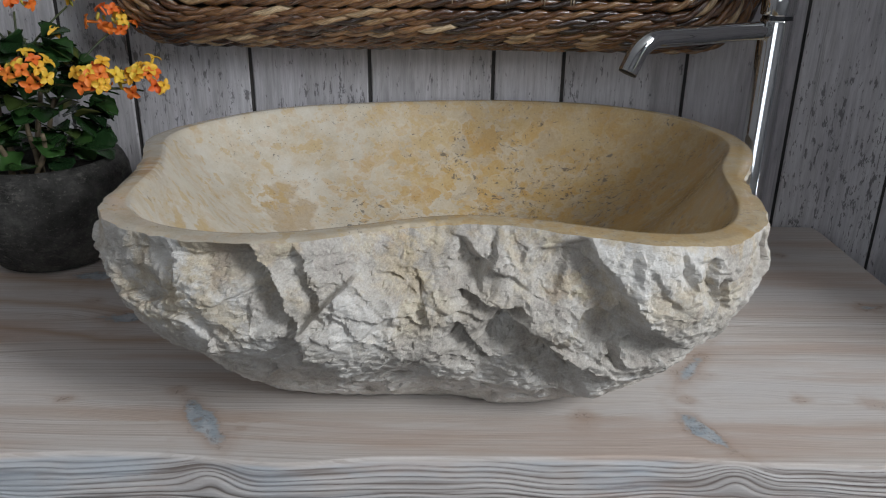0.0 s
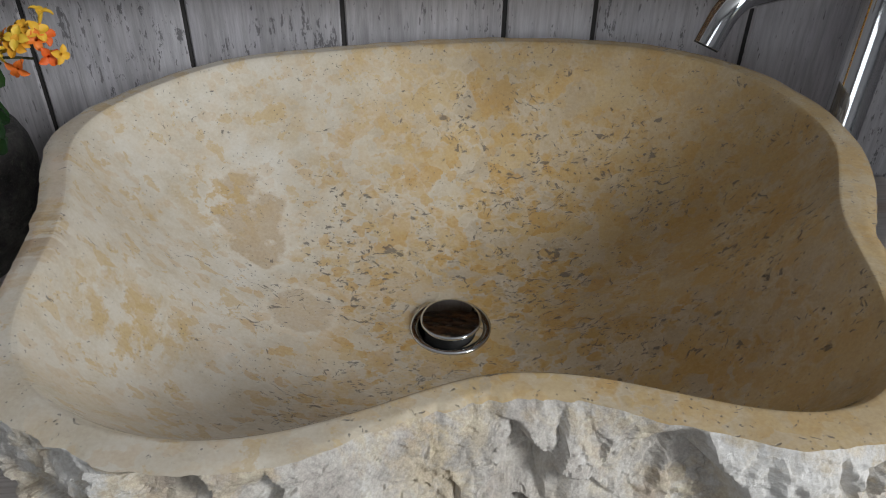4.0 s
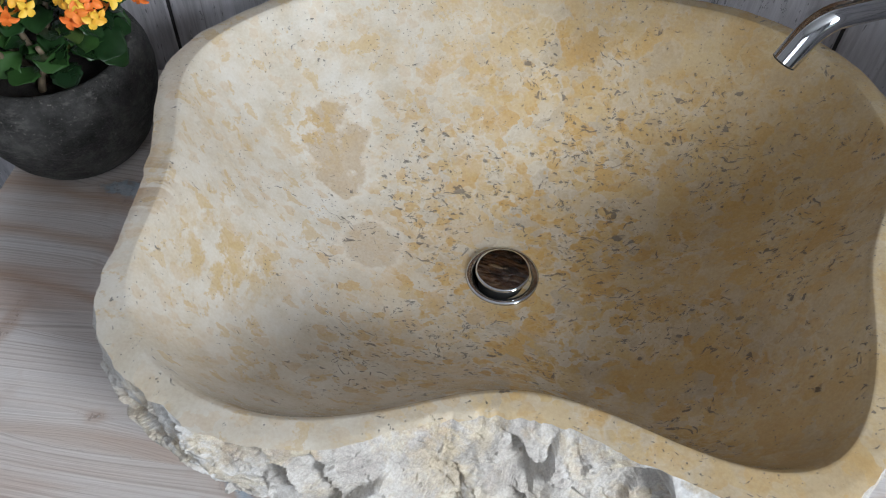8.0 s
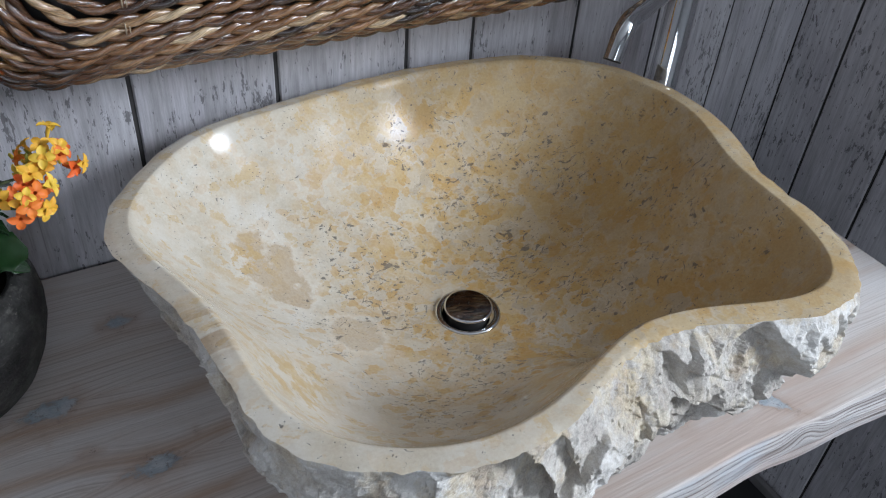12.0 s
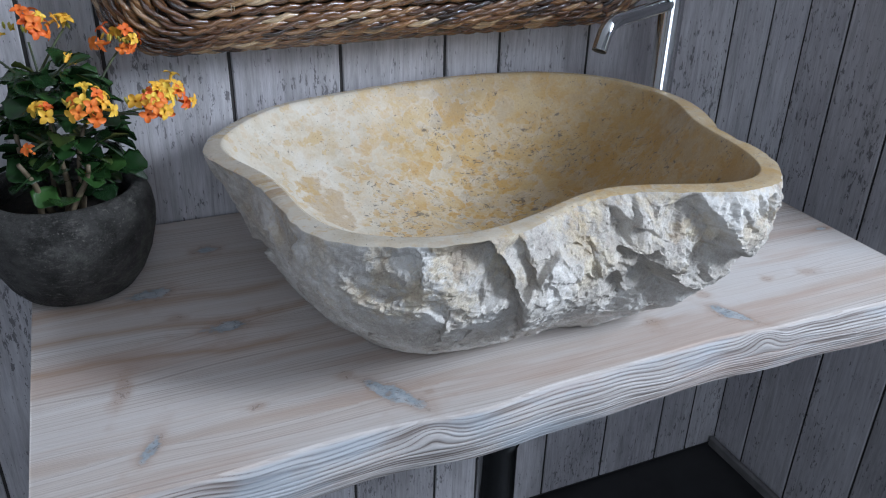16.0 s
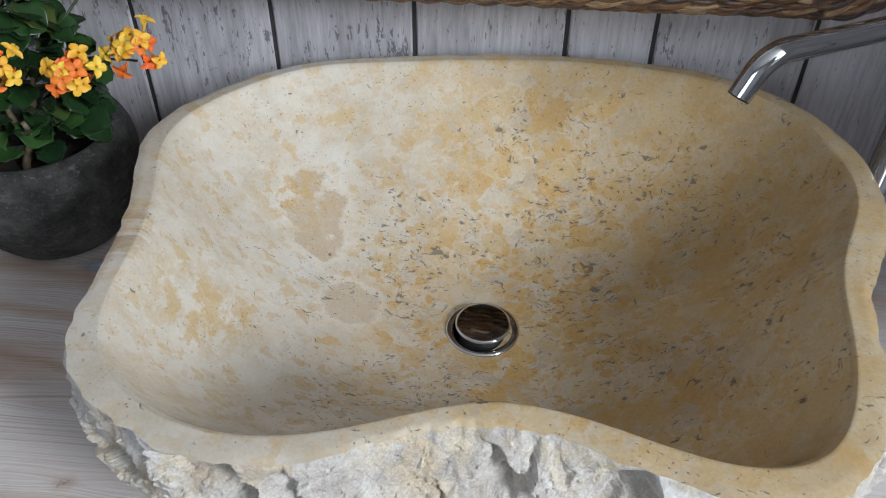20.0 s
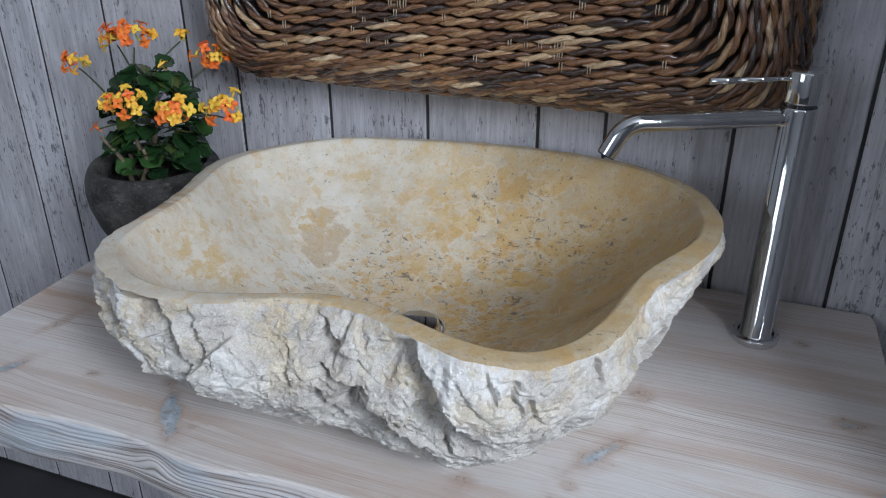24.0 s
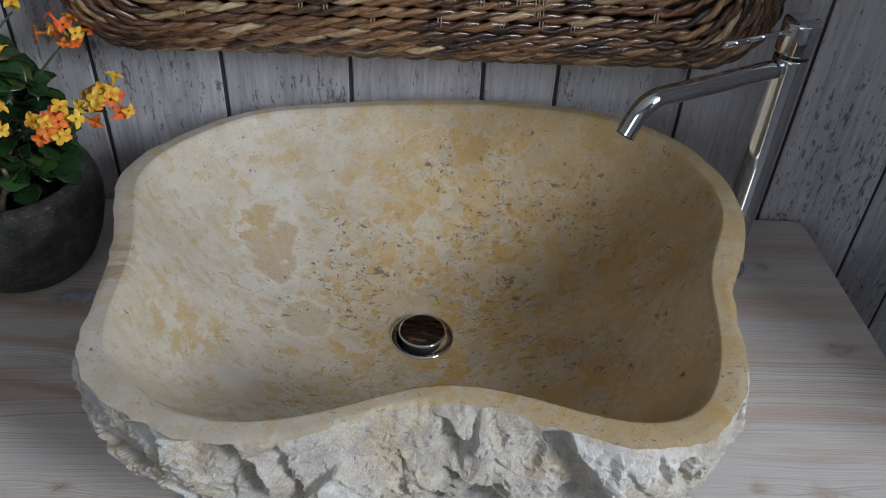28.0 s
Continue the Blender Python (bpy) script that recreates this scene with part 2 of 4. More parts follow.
        colour = s.mix(s.ramp(d, (r - 0.004, fill), (r - 0.001, 0.0)), colour, s.ramp(s.noise(150, 5, 0.6), (0.3, (0.47, 0.35, 0.215)), (0.7, (0.53, 0.41, 0.265))))
    # ochre end: a browner colour that also carries the shade of its wall
    right_end_shade = s.ramp(s.math("ADD", x.outputs[0], s.math("MULTIPLY", soft, 0.12)), (0.09, 0.0), (0.25, 0.48))
    colour = s.mix(right_end_shade, colour, s.ramp(bands, (0.40, (0.44, 0.29, 0.115)), (0.60, (0.49, 0.37, 0.20))))
    near = s.ramp(s.math("ADD", s.away(-0.180, -0.165, 0.940), s.math("MULTIPLY", soft, 0.03)), (0.030, 1.0), (0.060, 0.0))
    colour = s.mix(s.math("MULTIPLY", near, s.ramp(s.noise(85, 5, 0.65), (0.48, 0.0), (0.53, 0.7))), colour, (0.58, 0.40, 0.17))
    # ochre streaks running down from the rim at the pale end
    near = s.ramp(s.math("ADD", s.away(-0.215, -0.345, 0.960), s.math("MULTIPLY", soft, 0.05)), (0.045, 1.0), (0.085, 0.0))
    streaks = s.ramp(s.noise(60, 6, 0.65, s.stretch(1.6, 0.7, 1, turn=(0, 0, 35))), (0.47, 0.0), (0.55, 0.75))
    colour = s.mix(s.math("MULTIPLY", near, streaks), colour, (0.58, 0.42, 0.20))
    # the rim is mixed towards a paler beige above a set height
    pale_rim = s.ramp(x.outputs[2], (0.995, 0.0), (1.006, 0.12))
    colour = s.mix(pale_rim, colour, s.ramp(bands, (0.40, (0.52, 0.43, 0.30)), (0.55, (0.63, 0.56, 0.44)), (0.68, (0.68, 0.62, 0.52))))
    # brown veins on the rim
    veins = s.noise(11, 2, 0.5, s.stretch(0.6, 9, 1, turn=(0, 0, 20)))
    near = s.ramp(s.away(-0.265, -0.325, 1.033), (0.012, 1.0), (0.040, 0.0))
    colour = s.mix(s.math("MULTIPLY", near, s.ramp(veins, (0.5, 0.0), (0.55, 0.8))), colour, (0.36, 0.23, 0.11))
    # pores: small ragged pits in clusters, a few longer slots, and pinholes
    around = s.ramp(s.away(0.09, -0.27, 0.89), (0.18, 1.0), (0.33, 0.25))
    zone = s.math("MULTIPLY", s.ramp(s.noise(13, 4, 0.6), (0.38, 0.1), (0.58, 1.0)), around)
    curl = s.warp(s.place, 22, 0.03)
    marks = None
    for scale, turn, stretch, at, more in ((120, (15, 25, 35), (0.8, 1.3, 1.0), 0.695, 0.090), (190, (40, 10, -25), (0.8, 1.2, 1.0), 0.698, 0.075), (75, (5, 30, 75), (0.6, 1.4, 1.1), 0.722, 0.07)):
        slot = s.noise(scale, 4, 0.6, s.stretch(*stretch, curl, turn), 0.5)
        slot = s.ramp(s.math("ADD", slot, s.math("MULTIPLY", zone, more)), (at, 0.0), (at + 0.03, 1.0))
        marks = slot if marks is None else s.math("MAXIMUM", marks, slot)
    # short dashes, scattered singly
    for scale, turn, share in ((62, (20, 30, 25), 0.46), (105, (-15, 20, 60), 0.38), (150, (30, -20, -10), 0.40)):
        bits = s.stretch(0.55, 1.5, 1.0, s.warp(s.place, 150, 0.0035), turn)
        dash = s.ramp(s.cells(scale, bits), (0.115, 1.0), (0.16, 0.0))
        pick = s.ramp(s.math("MULTIPLY", s.channel(s.cells(scale, bits, output="Color")), zone), (share - 0.03, 0.0), (share, 1.0))
        marks = s.math("MAXIMUM", marks, s.math("MULTIPLY", dash, pick))
    pits = s.ramp(s.cells(210), (0.10, 1.0), (0.16, 0.0))
    pits = s.math("MULTIPLY", pits, s.ramp(s.noise(24, 3), (0.46, 0.0), (0.54, 0.9)))
    pits = s.math("MAXIMUM", marks, pits)
    colour = s.mix(s.math("MULTIPLY", pits, 0.68), colour, (0.085, 0.08, 0.08))
    fine = s.noise(420, 4, 0.65)
    colour = s.mix(0.22, colour, s.ramp(fine, (0.3, 0.3), (0.7, 0.7)), "OVERLAY")
    s.put("Roughness", s.ramp(pits, (0.0, 0.13), (1.0, 0.8)))
    s.bump(s.math("SUBTRACT", s.math("MULTIPLY", fine, 0.10), pits), 0.6, 0.0012)
    return s.done(colour)


def stone_rough():
    s = Shade("split_limestone", 0.92, specular=0.15)
    broad = s.noise(11, 6, 0.65)
    colour = s.ramp(broad, (0.34, (0.44, 0.405, 0.36)), (0.5, (0.565, 0.53, 0.485)), (0.62, (0.72, 0.695, 0.655)))
    z = s.node("ShaderNodeSeparateXYZ")
    s.wire(s.place, z.inputs[0])
    up = s.math("MULTIPLY", s.math("SUBTRACT", z.outputs[2], 0.90), 5.0)
    high = s.ramp(s.math("ADD", up, s.math("MULTIPLY", s.math("SUBTRACT", s.noise(14, 4), 0.5), 1.4)), (0.25, 0.0), (0.75, 1.0))
    ochre = s.ramp(s.noise(30, 7, 0.68, warp=0.3), (0.45, 0.0), (0.54, 1.0))
    colour = s.mix(s.math("MULTIPLY", s.math("MULTIPLY", high, ochre), 0.62), colour, (0.60, 0.47, 0.27))
    chalk = s.ramp(s.noise(48, 7, 0.75), (0.40, 0.34), (0.62, 0.68))
    colour = s.mix(0.5, colour, chalk, "OVERLAY")
    grit = s.noise(620, 6, 0.8)
    colour = s.mix(0.45, colour, s.ramp(grit, (0.36, 0.28), (0.64, 0.78)), "OVERLAY")
    chips = s.cells(120, s.stretch(1, 1, 1.7, turn=(0, 30, 0)))
    n = s.bump(chips, 0.4, 0.0022)
    n = s.bump(s.noise(120, 6, 0.66), 0.55, 0.0032, n)
    s.bump(grit, 0.35, 0.0008, n)
    return s.done(colour)


def wood_counter():
    s = Shade("whitewashed_pine", 0.6, specular=0.3)
    g = s.attr("grain")
    line = s.node("ShaderNodeTexNoise", noise_dimensions="1D")
    s.wire(s.math("MULTIPLY", g, 430.0), line.inputs["W"])
    line.inputs["Scale"].default_value, line.inputs["Detail"].default_value = 1.0, 2.5
    line = line.outputs["Fac"]
    slow = s.node("ShaderNodeTexNoise", noise_dimensions="1D")
    s.wire(s.math("MULTIPLY", g, 34.0), slow.inputs["W"])
    slow.inputs["Scale"].default_value = 1.0
    colour = s.ramp(slow.outputs["Fac"], (0.28, (0.56, 0.475, 0.415)), (0.5, (0.635, 0.58, 0.54)), (0.70, (0.67, 0.63, 0.60)))
    colour = s.mix(s.math("MULTIPLY", s.ramp(line, (0.38, 0.62), (0.53, 0.0)), s.ramp(s.noise(6, 4, 0.6, s.stretch(0.4, 3, 1)), (0.36, 0.35), (0.62, 1.0))), colour, (0.33, 0.26, 0.215))
    wash = s.ramp(s.noise(5, 5, 0.62, s.stretch(0.5, 2.2, 1)), (0.40, 0.0), (0.66, 0.75))
    colour = s.mix(wash, colour, (0.65, 0.63, 0.62))
    pink = s.ramp(s.noise(4, 4, 0.6, s.stretch(0.5, 5, 1)), (0.54, 0.0), (0.66, 0.5))
    colour = s.mix(pink, colour, (0.48, 0.335, 0.255))
    # resin-brown streaks along the grain at one end
    p = s.node("ShaderNodeSeparateXYZ")
    s.wire(s.place, p.inputs[0])
    drift = s.math("MULTIPLY", s.math("SUBTRACT", s.noise(5, 3, 0.5, s.stretch(1, 0.3, 1)), 0.5), 0.07)
    for at, wide in ((-0.205, 0.006), (-0.262, 0.005), (-0.318, 0.004)):
        near = s.ramp(s.math("ABSOLUTE", s.math("SUBTRACT", s.math("ADD", p.outputs[1], drift), at)), (wide * 0.3, 1.0), (wide * 2.2, 0.0))
        here = s.math("MULTIPLY", near, s.ramp(s.math("ADD", s.math("MULTIPLY", p.outputs[0], -1.0), s.math("MULTIPLY", s.noise(14, 4, 0.6), 0.3)), (0.30, 0.0), (0.42, 0.6)))
        colour = s.mix(here, colour, (0.40, 0.25, 0.145))
    # knots: a tan ring, and grey-blue filler in some
    k, b = s.attr("knot"), s.attr("filler")
    colour = s.mix(s.ramp(k, (0.08, 0.0), (0.6, 0.5)), colour, (0.42, 0.29, 0.21))
    ragged = s.math("ADD", s.math("MULTIPLY", b, 0.7), s.math("MULTIPLY", s.math("SUBTRACT", s.noise(120, 5, 0.7), 0.5), 0.4))
    colour = s.mix(s.ramp(ragged, (0.38, 0.0), (0.48, 0.85)), colour, s.ramp(s.noise(60, 4, 0.6), (0.36, (0.29, 0.28, 0.27)), (0.46, (0.32, 0.40, 0.47)), (0.60, (0.49, 0.545, 0.585))))
    rim_k = s.math("MULTIPLY", s.ramp(b, (0.36, 0.0), (0.52, 1.0)), s.ramp(b, (0.60, 1.0), (0.75, 0.0)))
    colour = s.mix(s.math("MULTIPLY", rim_k, 0.18), colour, (0.30, 0.22, 0.17))
    specks = s.math("MULTIPLY", s.ramp(k, (0.25, 0.0), (0.6, 0.6)), s.ramp(s.noise(190, 4, 0.7), (0.56, 0.0), (0.62, 0.8)))
    colour = s.mix(specks, colour, (0.16, 0.12, 0.10))
    # brushed edge: pale ridges over grey hollows, blue stain
    e = s.attr("edge")
    ridge = s.attr("ridge")
    rim = s.ramp(ridge, (0.16, (0.19, 0.16, 0.145)), (0.42, (0.39, 0.36, 0.345)), (0.90, (0.54, 0.515, 0.505)))
    rim = s.mix(s.ramp(s.noise(11, 4, 0.6, s.stretch(0.7, 1, 2)), (0.5, 0.0), (0.66, 0.5)), rim, (0.38, 0.45, 0.52))
    rim = s.mix(s.ramp(s.noise(7, 4, 0.6, s.stretch(0.6, 1, 3)), (0.56, 0.0), (0.68, 0.4)), rim, (0.46, 0.33, 0.27))
    colour = s.mix(e, colour, rim)
    fibre = s.noise(30, 5, 0.7, s.stretch(0.6, 22, 22))
    n = s.bump(s.math("MULTIPLY", line, s.math("SUBTRACT", 1.0, e)), 0.4, 0.0010)
    s.bump(fibre, 0.4, 0.0008, n)
    return s.done(s.mix(0.2, colour, s.ramp(fibre, (0.3, 0.3), (0.7, 0.7)), "OVERLAY"))


def wall_boards():
    s = Shade("washed_wall_boards", 0.62, specular=0.3)
    tone = s.random()
    shift = s.node("ShaderNodeVectorMath", operation="ADD")
    s.wire(s.place, shift.inputs[0])
    s.wire(s.math("MULTIPLY", tone, 37.0), shift.inputs[1])
    v = shift.outputs["Vector"]
    grain = s.noise(9, 7, 0.68, s.stretch(9, 9, 0.55, v), 0.6)
    colour = s.ramp(grain, (0.30, (0.38, 0.365, 0.375)), (0.46, (0.50, 0.485, 0.505)), (0.62, (0.60, 0.588, 0.618)))
    board = s.ramp(tone, (0.0, (0.37, 0.355, 0.36)), (0.3, (0.45, 0.435, 0.45)), (1.0, (0.55, 0.54, 0.565)))
    colour = s.mix(0.5, colour, board)
    cloud = s.ramp(s.noise(5, 5, 0.65, s.stretch(1.6, 1, 0.6, v)), (0.36, 0.36), (0.66, 0.60))
    colour = s.mix(0.8, colour, cloud, "OVERLAY")
    # fine upright scratches of the wash
    scratch = s.noise(34, 6, 0.72, s.stretch(7, 7, 0.5, v))
    colour = s.mix(0.32, colour, s.ramp(scratch, (0.38, 0.26), (0.60, 0.70)), "OVERLAY")
    # short upright chips that bare the dark wood, in patches
    flake = s.noise(64, 5, 0.70, s.stretch(2.2, 2.2, 0.75, v))
    where = s.ramp(s.noise(5.5, 3, 0.5, v), (0.44, 0.0), (0.64, 0.09))
    worn = s.ramp(s.math("ADD", flake, where), (0.640, 0.0), (0.675, 0.78))
    colour = s.mix(worn, colour, (0.13, 0.125, 0.13))
    dash = s.ramp(s.math("ADD", s.noise(120, 3, 0.6, s.stretch(2.2, 1, 0.45, v)), s.math("MULTIPLY", where, 0.5)), (0.655, 0.0), (0.69, 0.75))
    colour = s.mix(dash, colour, (0.15, 0.14, 0.145))
    streak = s.ramp(s.noise(24, 3, 0.6, s.stretch(5, 5, 0.10, v)), (0.66, 0.0), (0.71, 0.55))
    colour = s.mix(streak, colour, (0.22, 0.21, 0.215))
    s.bump(s.math("SUBTRACT", scratch, s.math("MULTIPLY", worn, 1.5)), 0.3, 0.0012)
    return s.done(colour)


def plain(name, a, b, scale, rough=0.6, depth=0.001, strength=0.3, metal=0.0):
    s = Shade(name, rough, metal)
    n = s.noise(scale, 6, 0.65)
    s.bump(s.noise(scale * 4, 5, 0.7), strength, depth)
    return s.done(s.ramp(n, (0.35, a), (0.65, b)))


def chrome(name="chrome", rough=0.04, colour=(0.68, 0.69, 0.70)):
    s = Shade(name, rough, 1.0)
    s.put("Roughness", s.ramp(s.noise(60, 4, 0.6), (0.35, rough), (0.7, rough + 0.05)))
    return s.done(colour)


def fibre():
    s = Shade("dried_water_hyacinth", 0.36, specular=0.65)
    t = s.attr("tone")
    v = s.node("ShaderNodeCombineXYZ")
    s.wire(s.math("MULTIPLY", s.attr("along"), 26.0), v.inputs[0])
    s.wire(s.attr("rim_u"), v.inputs[1])
    s.wire(s.attr("rim_v"), v.inputs[2])
    v = v.outputs[0]
    wild = s.math("ADD", t, s.math("MULTIPLY", s.math("SUBTRACT", s.noise(1.3, 4, 0.6, v), 0.5), 0.5))
    colour = s.ramp(wild, (0.10, (0.020, 0.009, 0.006)), (0.40, (0.090, 0.036, 0.014)), (0.64, (0.225, 0.105, 0.040)), (0.80, (0.34, 0.21, 0.105)), (1.0, (0.52, 0.385, 0.235)))
    strands = s.noise(4.5, 6, 0.7, v)
    colour = s.mix(0.85, colour, s.ramp(strands, (0.36, 0.12), (0.64, 0.88)), "OVERLAY")
    s.put("Roughness", s.ramp(s.noise(2, 3, 0.5, v), (0.35, 0.14), (0.65, 0.30)))
    s.put("Coat Weight", 0.8)
    s.put("Coat Roughness", 0.18)
    s.bump(strands, 0.5, 0.0018)
    return s.done(colour)


def leaf_green():
    s = Shade("fleshy_leaf", 0.27)
    colour = s.ramp(s.random(), (0.0, (0.010, 0.027, 0.010)), (0.55, (0.020, 0.055, 0.016)), (0.85, (0.040, 0.10, 0.024)), (1.0, (0.11, 0.10, 0.03)))
    colour = s.mix(0.5, colour, s.ramp(s.noise(60, 3), (0.3, 0.3), (0.7, 0.7)), "OVERLAY")
    s.bump(s.noise(90, 4), 0.2, 0.001)
    return s.done(colour)


def petal(name, a, b):
    s = Shade(name, 0.55)
    return s.done(s.mix(s.ramp(s.random(), (0.0, 0.0), (1.0, 1.0)), a, b))


M_POLISH, M_ROUGH, M_WOOD, M_BOARD = stone_polished(), stone_rough(), wood_counter(), wall_boards()
M_CHROME, M_FIBRE, M_LEAF = chrome(), fibre(), leaf_green()
# chrome with a lowered colour, for the dark surroundings mirrored in the cap
M_MIRROR = chrome("dark_reflection_chrome", 0.03, (0.34, 0.33, 0.325))
M_ORANGE = petal("orange_petal", (0.80, 0.13, 0.02), (0.85, 0.26, 0.03))
M_YELLOW = petal("yellow_petal", (0.85, 0.40, 0.03), (0.85, 0.58, 0.06))
M_BUD = petal("flower_bud", (0.30, 0.36, 0.06), (0.70, 0.45, 0.05))
M_STEM = plain("plant_stem", (0.10, 0.075, 0.045), (0.22, 0.17, 0.11), 60)
M_TWIG = plain("flower_stalk", (0.035, 0.045, 0.025), (0.07, 0.09, 0.03), 60)
M_TWINE = plain("pale_twine", (0.32, 0.25, 0.17), (0.45, 0.36, 0.25), 90)
M_SOIL = plain("potting_soil", (0.010, 0.008, 0.007), (0.035, 0.027, 0.02), 120, 0.95, 0.004, 0.9)
M_FLOOR = plain("charcoal_floor", (0.016, 0.016, 0.017), (0.032, 0.032, 0.034), 6, 0.55)
M_GAP = plain("dark_gap", (0.025, 0.023, 0.023), (0.05, 0.047, 0.046), 12, 0.9)
M_BASE = plain("grey_skirting", (0.13, 0.125, 0.125), (0.22, 0.21, 0.21), 14)
M_PLASTER = plain("painted_plaster", (0.30, 0.30, 0.31), (0.35, 0.35, 0.36), 3, 0.85)
M_CEILING = plain("white_ceiling_paint", (0.76, 0.76, 0.75), (0.82, 0.82, 0.81), 3, 0.9)
M_DARK = chrome("dark_chrome", 0.12, (0.16, 0.17, 0.18))
M_BLACK = plain("black_rubber", (0.01, 0.01, 0.01), (0.02, 0.02, 0.02), 60)


def pot_stone():
    s = Shade("charcoal_terracotta", 0.62, specular=0.35)
    n = s.noise(22, 6, 0.7)
    colour = s.ramp(n, (0.36, (0.026, 0.025, 0.023)), (0.52, (0.075, 0.073, 0.068)), (0.66, (0.15, 0.145, 0.135)))
    scuff = s.ramp(s.noise(60, 6, 0.75, s.stretch(1, 1, 2.4)), (0.54, 0.0), (0.66, 0.7))
    colour = s.mix(scuff, colour, (0.19, 0.18, 0.165))
    dots = s.ramp(s.noise(330, 3, 0.6), (0.62, 0.0), (0.70, 0.6))
    colour = s.mix(dots, colour, (0.30, 0.28, 0.25))
    h = s.bump(s.noise(38, 6, 0.7, s.stretch(1, 1, 2)), 1.0, 0.012)
    s.bump(s.noise(220, 5, 0.75), 0.9, 0.005, h)
    return s.done(colour)


M_POT = pot_stone()

# ---------------------------------------------------------------- the room
CEIL = 2.95
X_L, Y_F = -2.3, -3.2            # far walls
# the side wall's unseen outer length is set so it shades the back boards
NICHE_X, NICHE_Y = 0.74, -0.62  # the short side wall beside the counter


def slab(name, x0, x1, y0, y1, z0, z1, material, label, category):
    bm = box(x1 - x0, y1 - y0, z1 - z0)
    ob = part(name, bm, material)
    ob.location = ((x0 + x1) / 2, (y0 + y1) / 2, (z0 + z1) / 2)
    return tagged(ob, label, category, kind="structure")


slab("floor", X_L - 0.2, WIN_X + 0.2, Y_F - 0.2, 0.2, FLOOR - 0.1, FLOOR, M_FLOOR, "matt charcoal floor running under the counter", "floor")
slab("ceiling", X_L - 0.2, WIN_X + 0.2, Y_F - 0.2, 0.2, CEIL, CEIL + 0.1, M_CEILING, "plain white painted ceiling over the room", "ceiling")
wall_north = slab("wall_north", X_L, NICHE_X + 0.1, 0.0045, 0.14, FLOOR, CEIL, M_GAP, "wall clad in whitewashed grey upright boards", "wall")
wall_niche = slab("wall_niche", NICHE_X + 0.0045, NICHE_X + 0.1, NICHE_Y, 0.0045, FLOOR, CEIL, M_GAP, "short side wall clad in grey boards", "wall")
wall_return = slab("wall_return", NICHE_X + 0.022, WIN_X, NICHE_Y + 0.022, NICHE_Y + 0.12, FLOOR, CEIL, M_GAP, "return wall clad in grey boards", "wall")
slab("wall_west", X_L - 0.12, X_L, Y_F, 0.14, FLOOR, CEIL, M_PLASTER, "plain pale plaster wall", "wall")
# wall with the window on the daylight side, built round its opening
slab("wall_east", WIN_X, WIN_X + 0.12, Y_F, -2.95, FLOOR, CEIL, M_PLASTER, "plain pale plaster wall beside the window", "wall")
slab("wall_east_2", WIN_X, WIN_X + 0.12, -1.2, NICHE_Y + 0.12, FLOOR, CEIL, M_PLASTER, "plain pale plaster wall beside the window", "wall")
slab("wall_east_3", WIN_X, WIN_X + 0.12, -2.95, -1.2, FLOOR, 1.2, M_PLASTER, "plain pale plaster wall under the window", "wall")
slab("wall_east_4", WIN_X, WIN_X + 0.12, -2.95, -1.2, 2.85, CEIL, M_PLASTER, "plain pale plaster wall over the window", "wall")
slab("wall_south", X_L, -1.5, Y_F - 0.12, Y_F, FLOOR, CEIL, M_PLASTER, "plain pale plaster wall behind the camera", "wall")
slab("wall_south_2", -0.2, WIN_X, Y_F - 0.12, Y_F, FLOOR, CEIL, M_PLASTER, "plain pale plaster wall behind the camera", "wall")
slab("wall_south_3", -1.5, -0.2, Y_F - 0.12, Y_F, FLOOR, 1.2, M_PLASTER, "plain pale plaster wall under the window", "wall")
slab("wall_south_4", -1.5, -0.2, Y_F - 0.12, Y_F, 2.5, CEIL, M_PLASTER, "plain pale plaster wall over the window", "wall")

# upright boards, each a piece with its own eased edges
BOARD_Z0, BOARD_H = FLOOR + 0.005, CEIL - FLOOR - 0.01


def boards(wall, joints, at, along):
    """Boards between neighbouring joints on a wall; along is the axis they follow."""
    for a, b in zip(joints, joints[1:]):
        w = b - a - 0.0045
        bm = box(w, 0.018, BOARD_H, 0.0016) if along == "x" else box(0.018, w, BOARD_H, 0.0016)
        ob = part("board", bm, M_BOARD)
        mid = (a + b) / 2
        ob.location = (mid, at + 0.011, BOARD_Z0 + BOARD_H / 2) if along == "x" else (at + 0.011, mid, BOARD_Z0 + BOARD_H / 2)
        ob.parent = wall
        ob.matrix_parent_inverse = Matrix.Translation(wall.location).inverted()


BACK = [-0.82, -0.742, -0.606, -0.462, -0.380, -0.232, -0.085, 0.068, 0.1545, 0.306, 0.445, 0.585, 0.667, 0.757]
left, step = [-0.82], [0.15, 0.145, 0.15, 0.087, 0.15]
while left[0] > X_L + 0.16:
    left.insert(0, left[0] - step[len(left) % 5])
boards(wall_north, left[:-1] + BACK, 0.0, "x")
boards(wall_niche, [-0.618, -0.47, -0.335, -0.205, -0.085, 0.0005], NICHE_X, "y")
boards(wall_return, [0.742 + 0.13 * i for i in range(13)], NICHE_Y, "x")


def skirting(x0, x1, y0, y1):
    ob = part("baseboard", box(x1 - x0, y1 - y0, 0.024, 0.003), M_BASE)
    ob.location = ((x0 + x1) / 2, (y0 + y1) / 2, FLOOR + 0.012)
    return tagged(ob, "low grey skirting strip along the boarded wall", "baseboard", kind="structure")


skirting(NICHE_X - 0.0125, NICHE_X, NICHE_Y, 0.0)

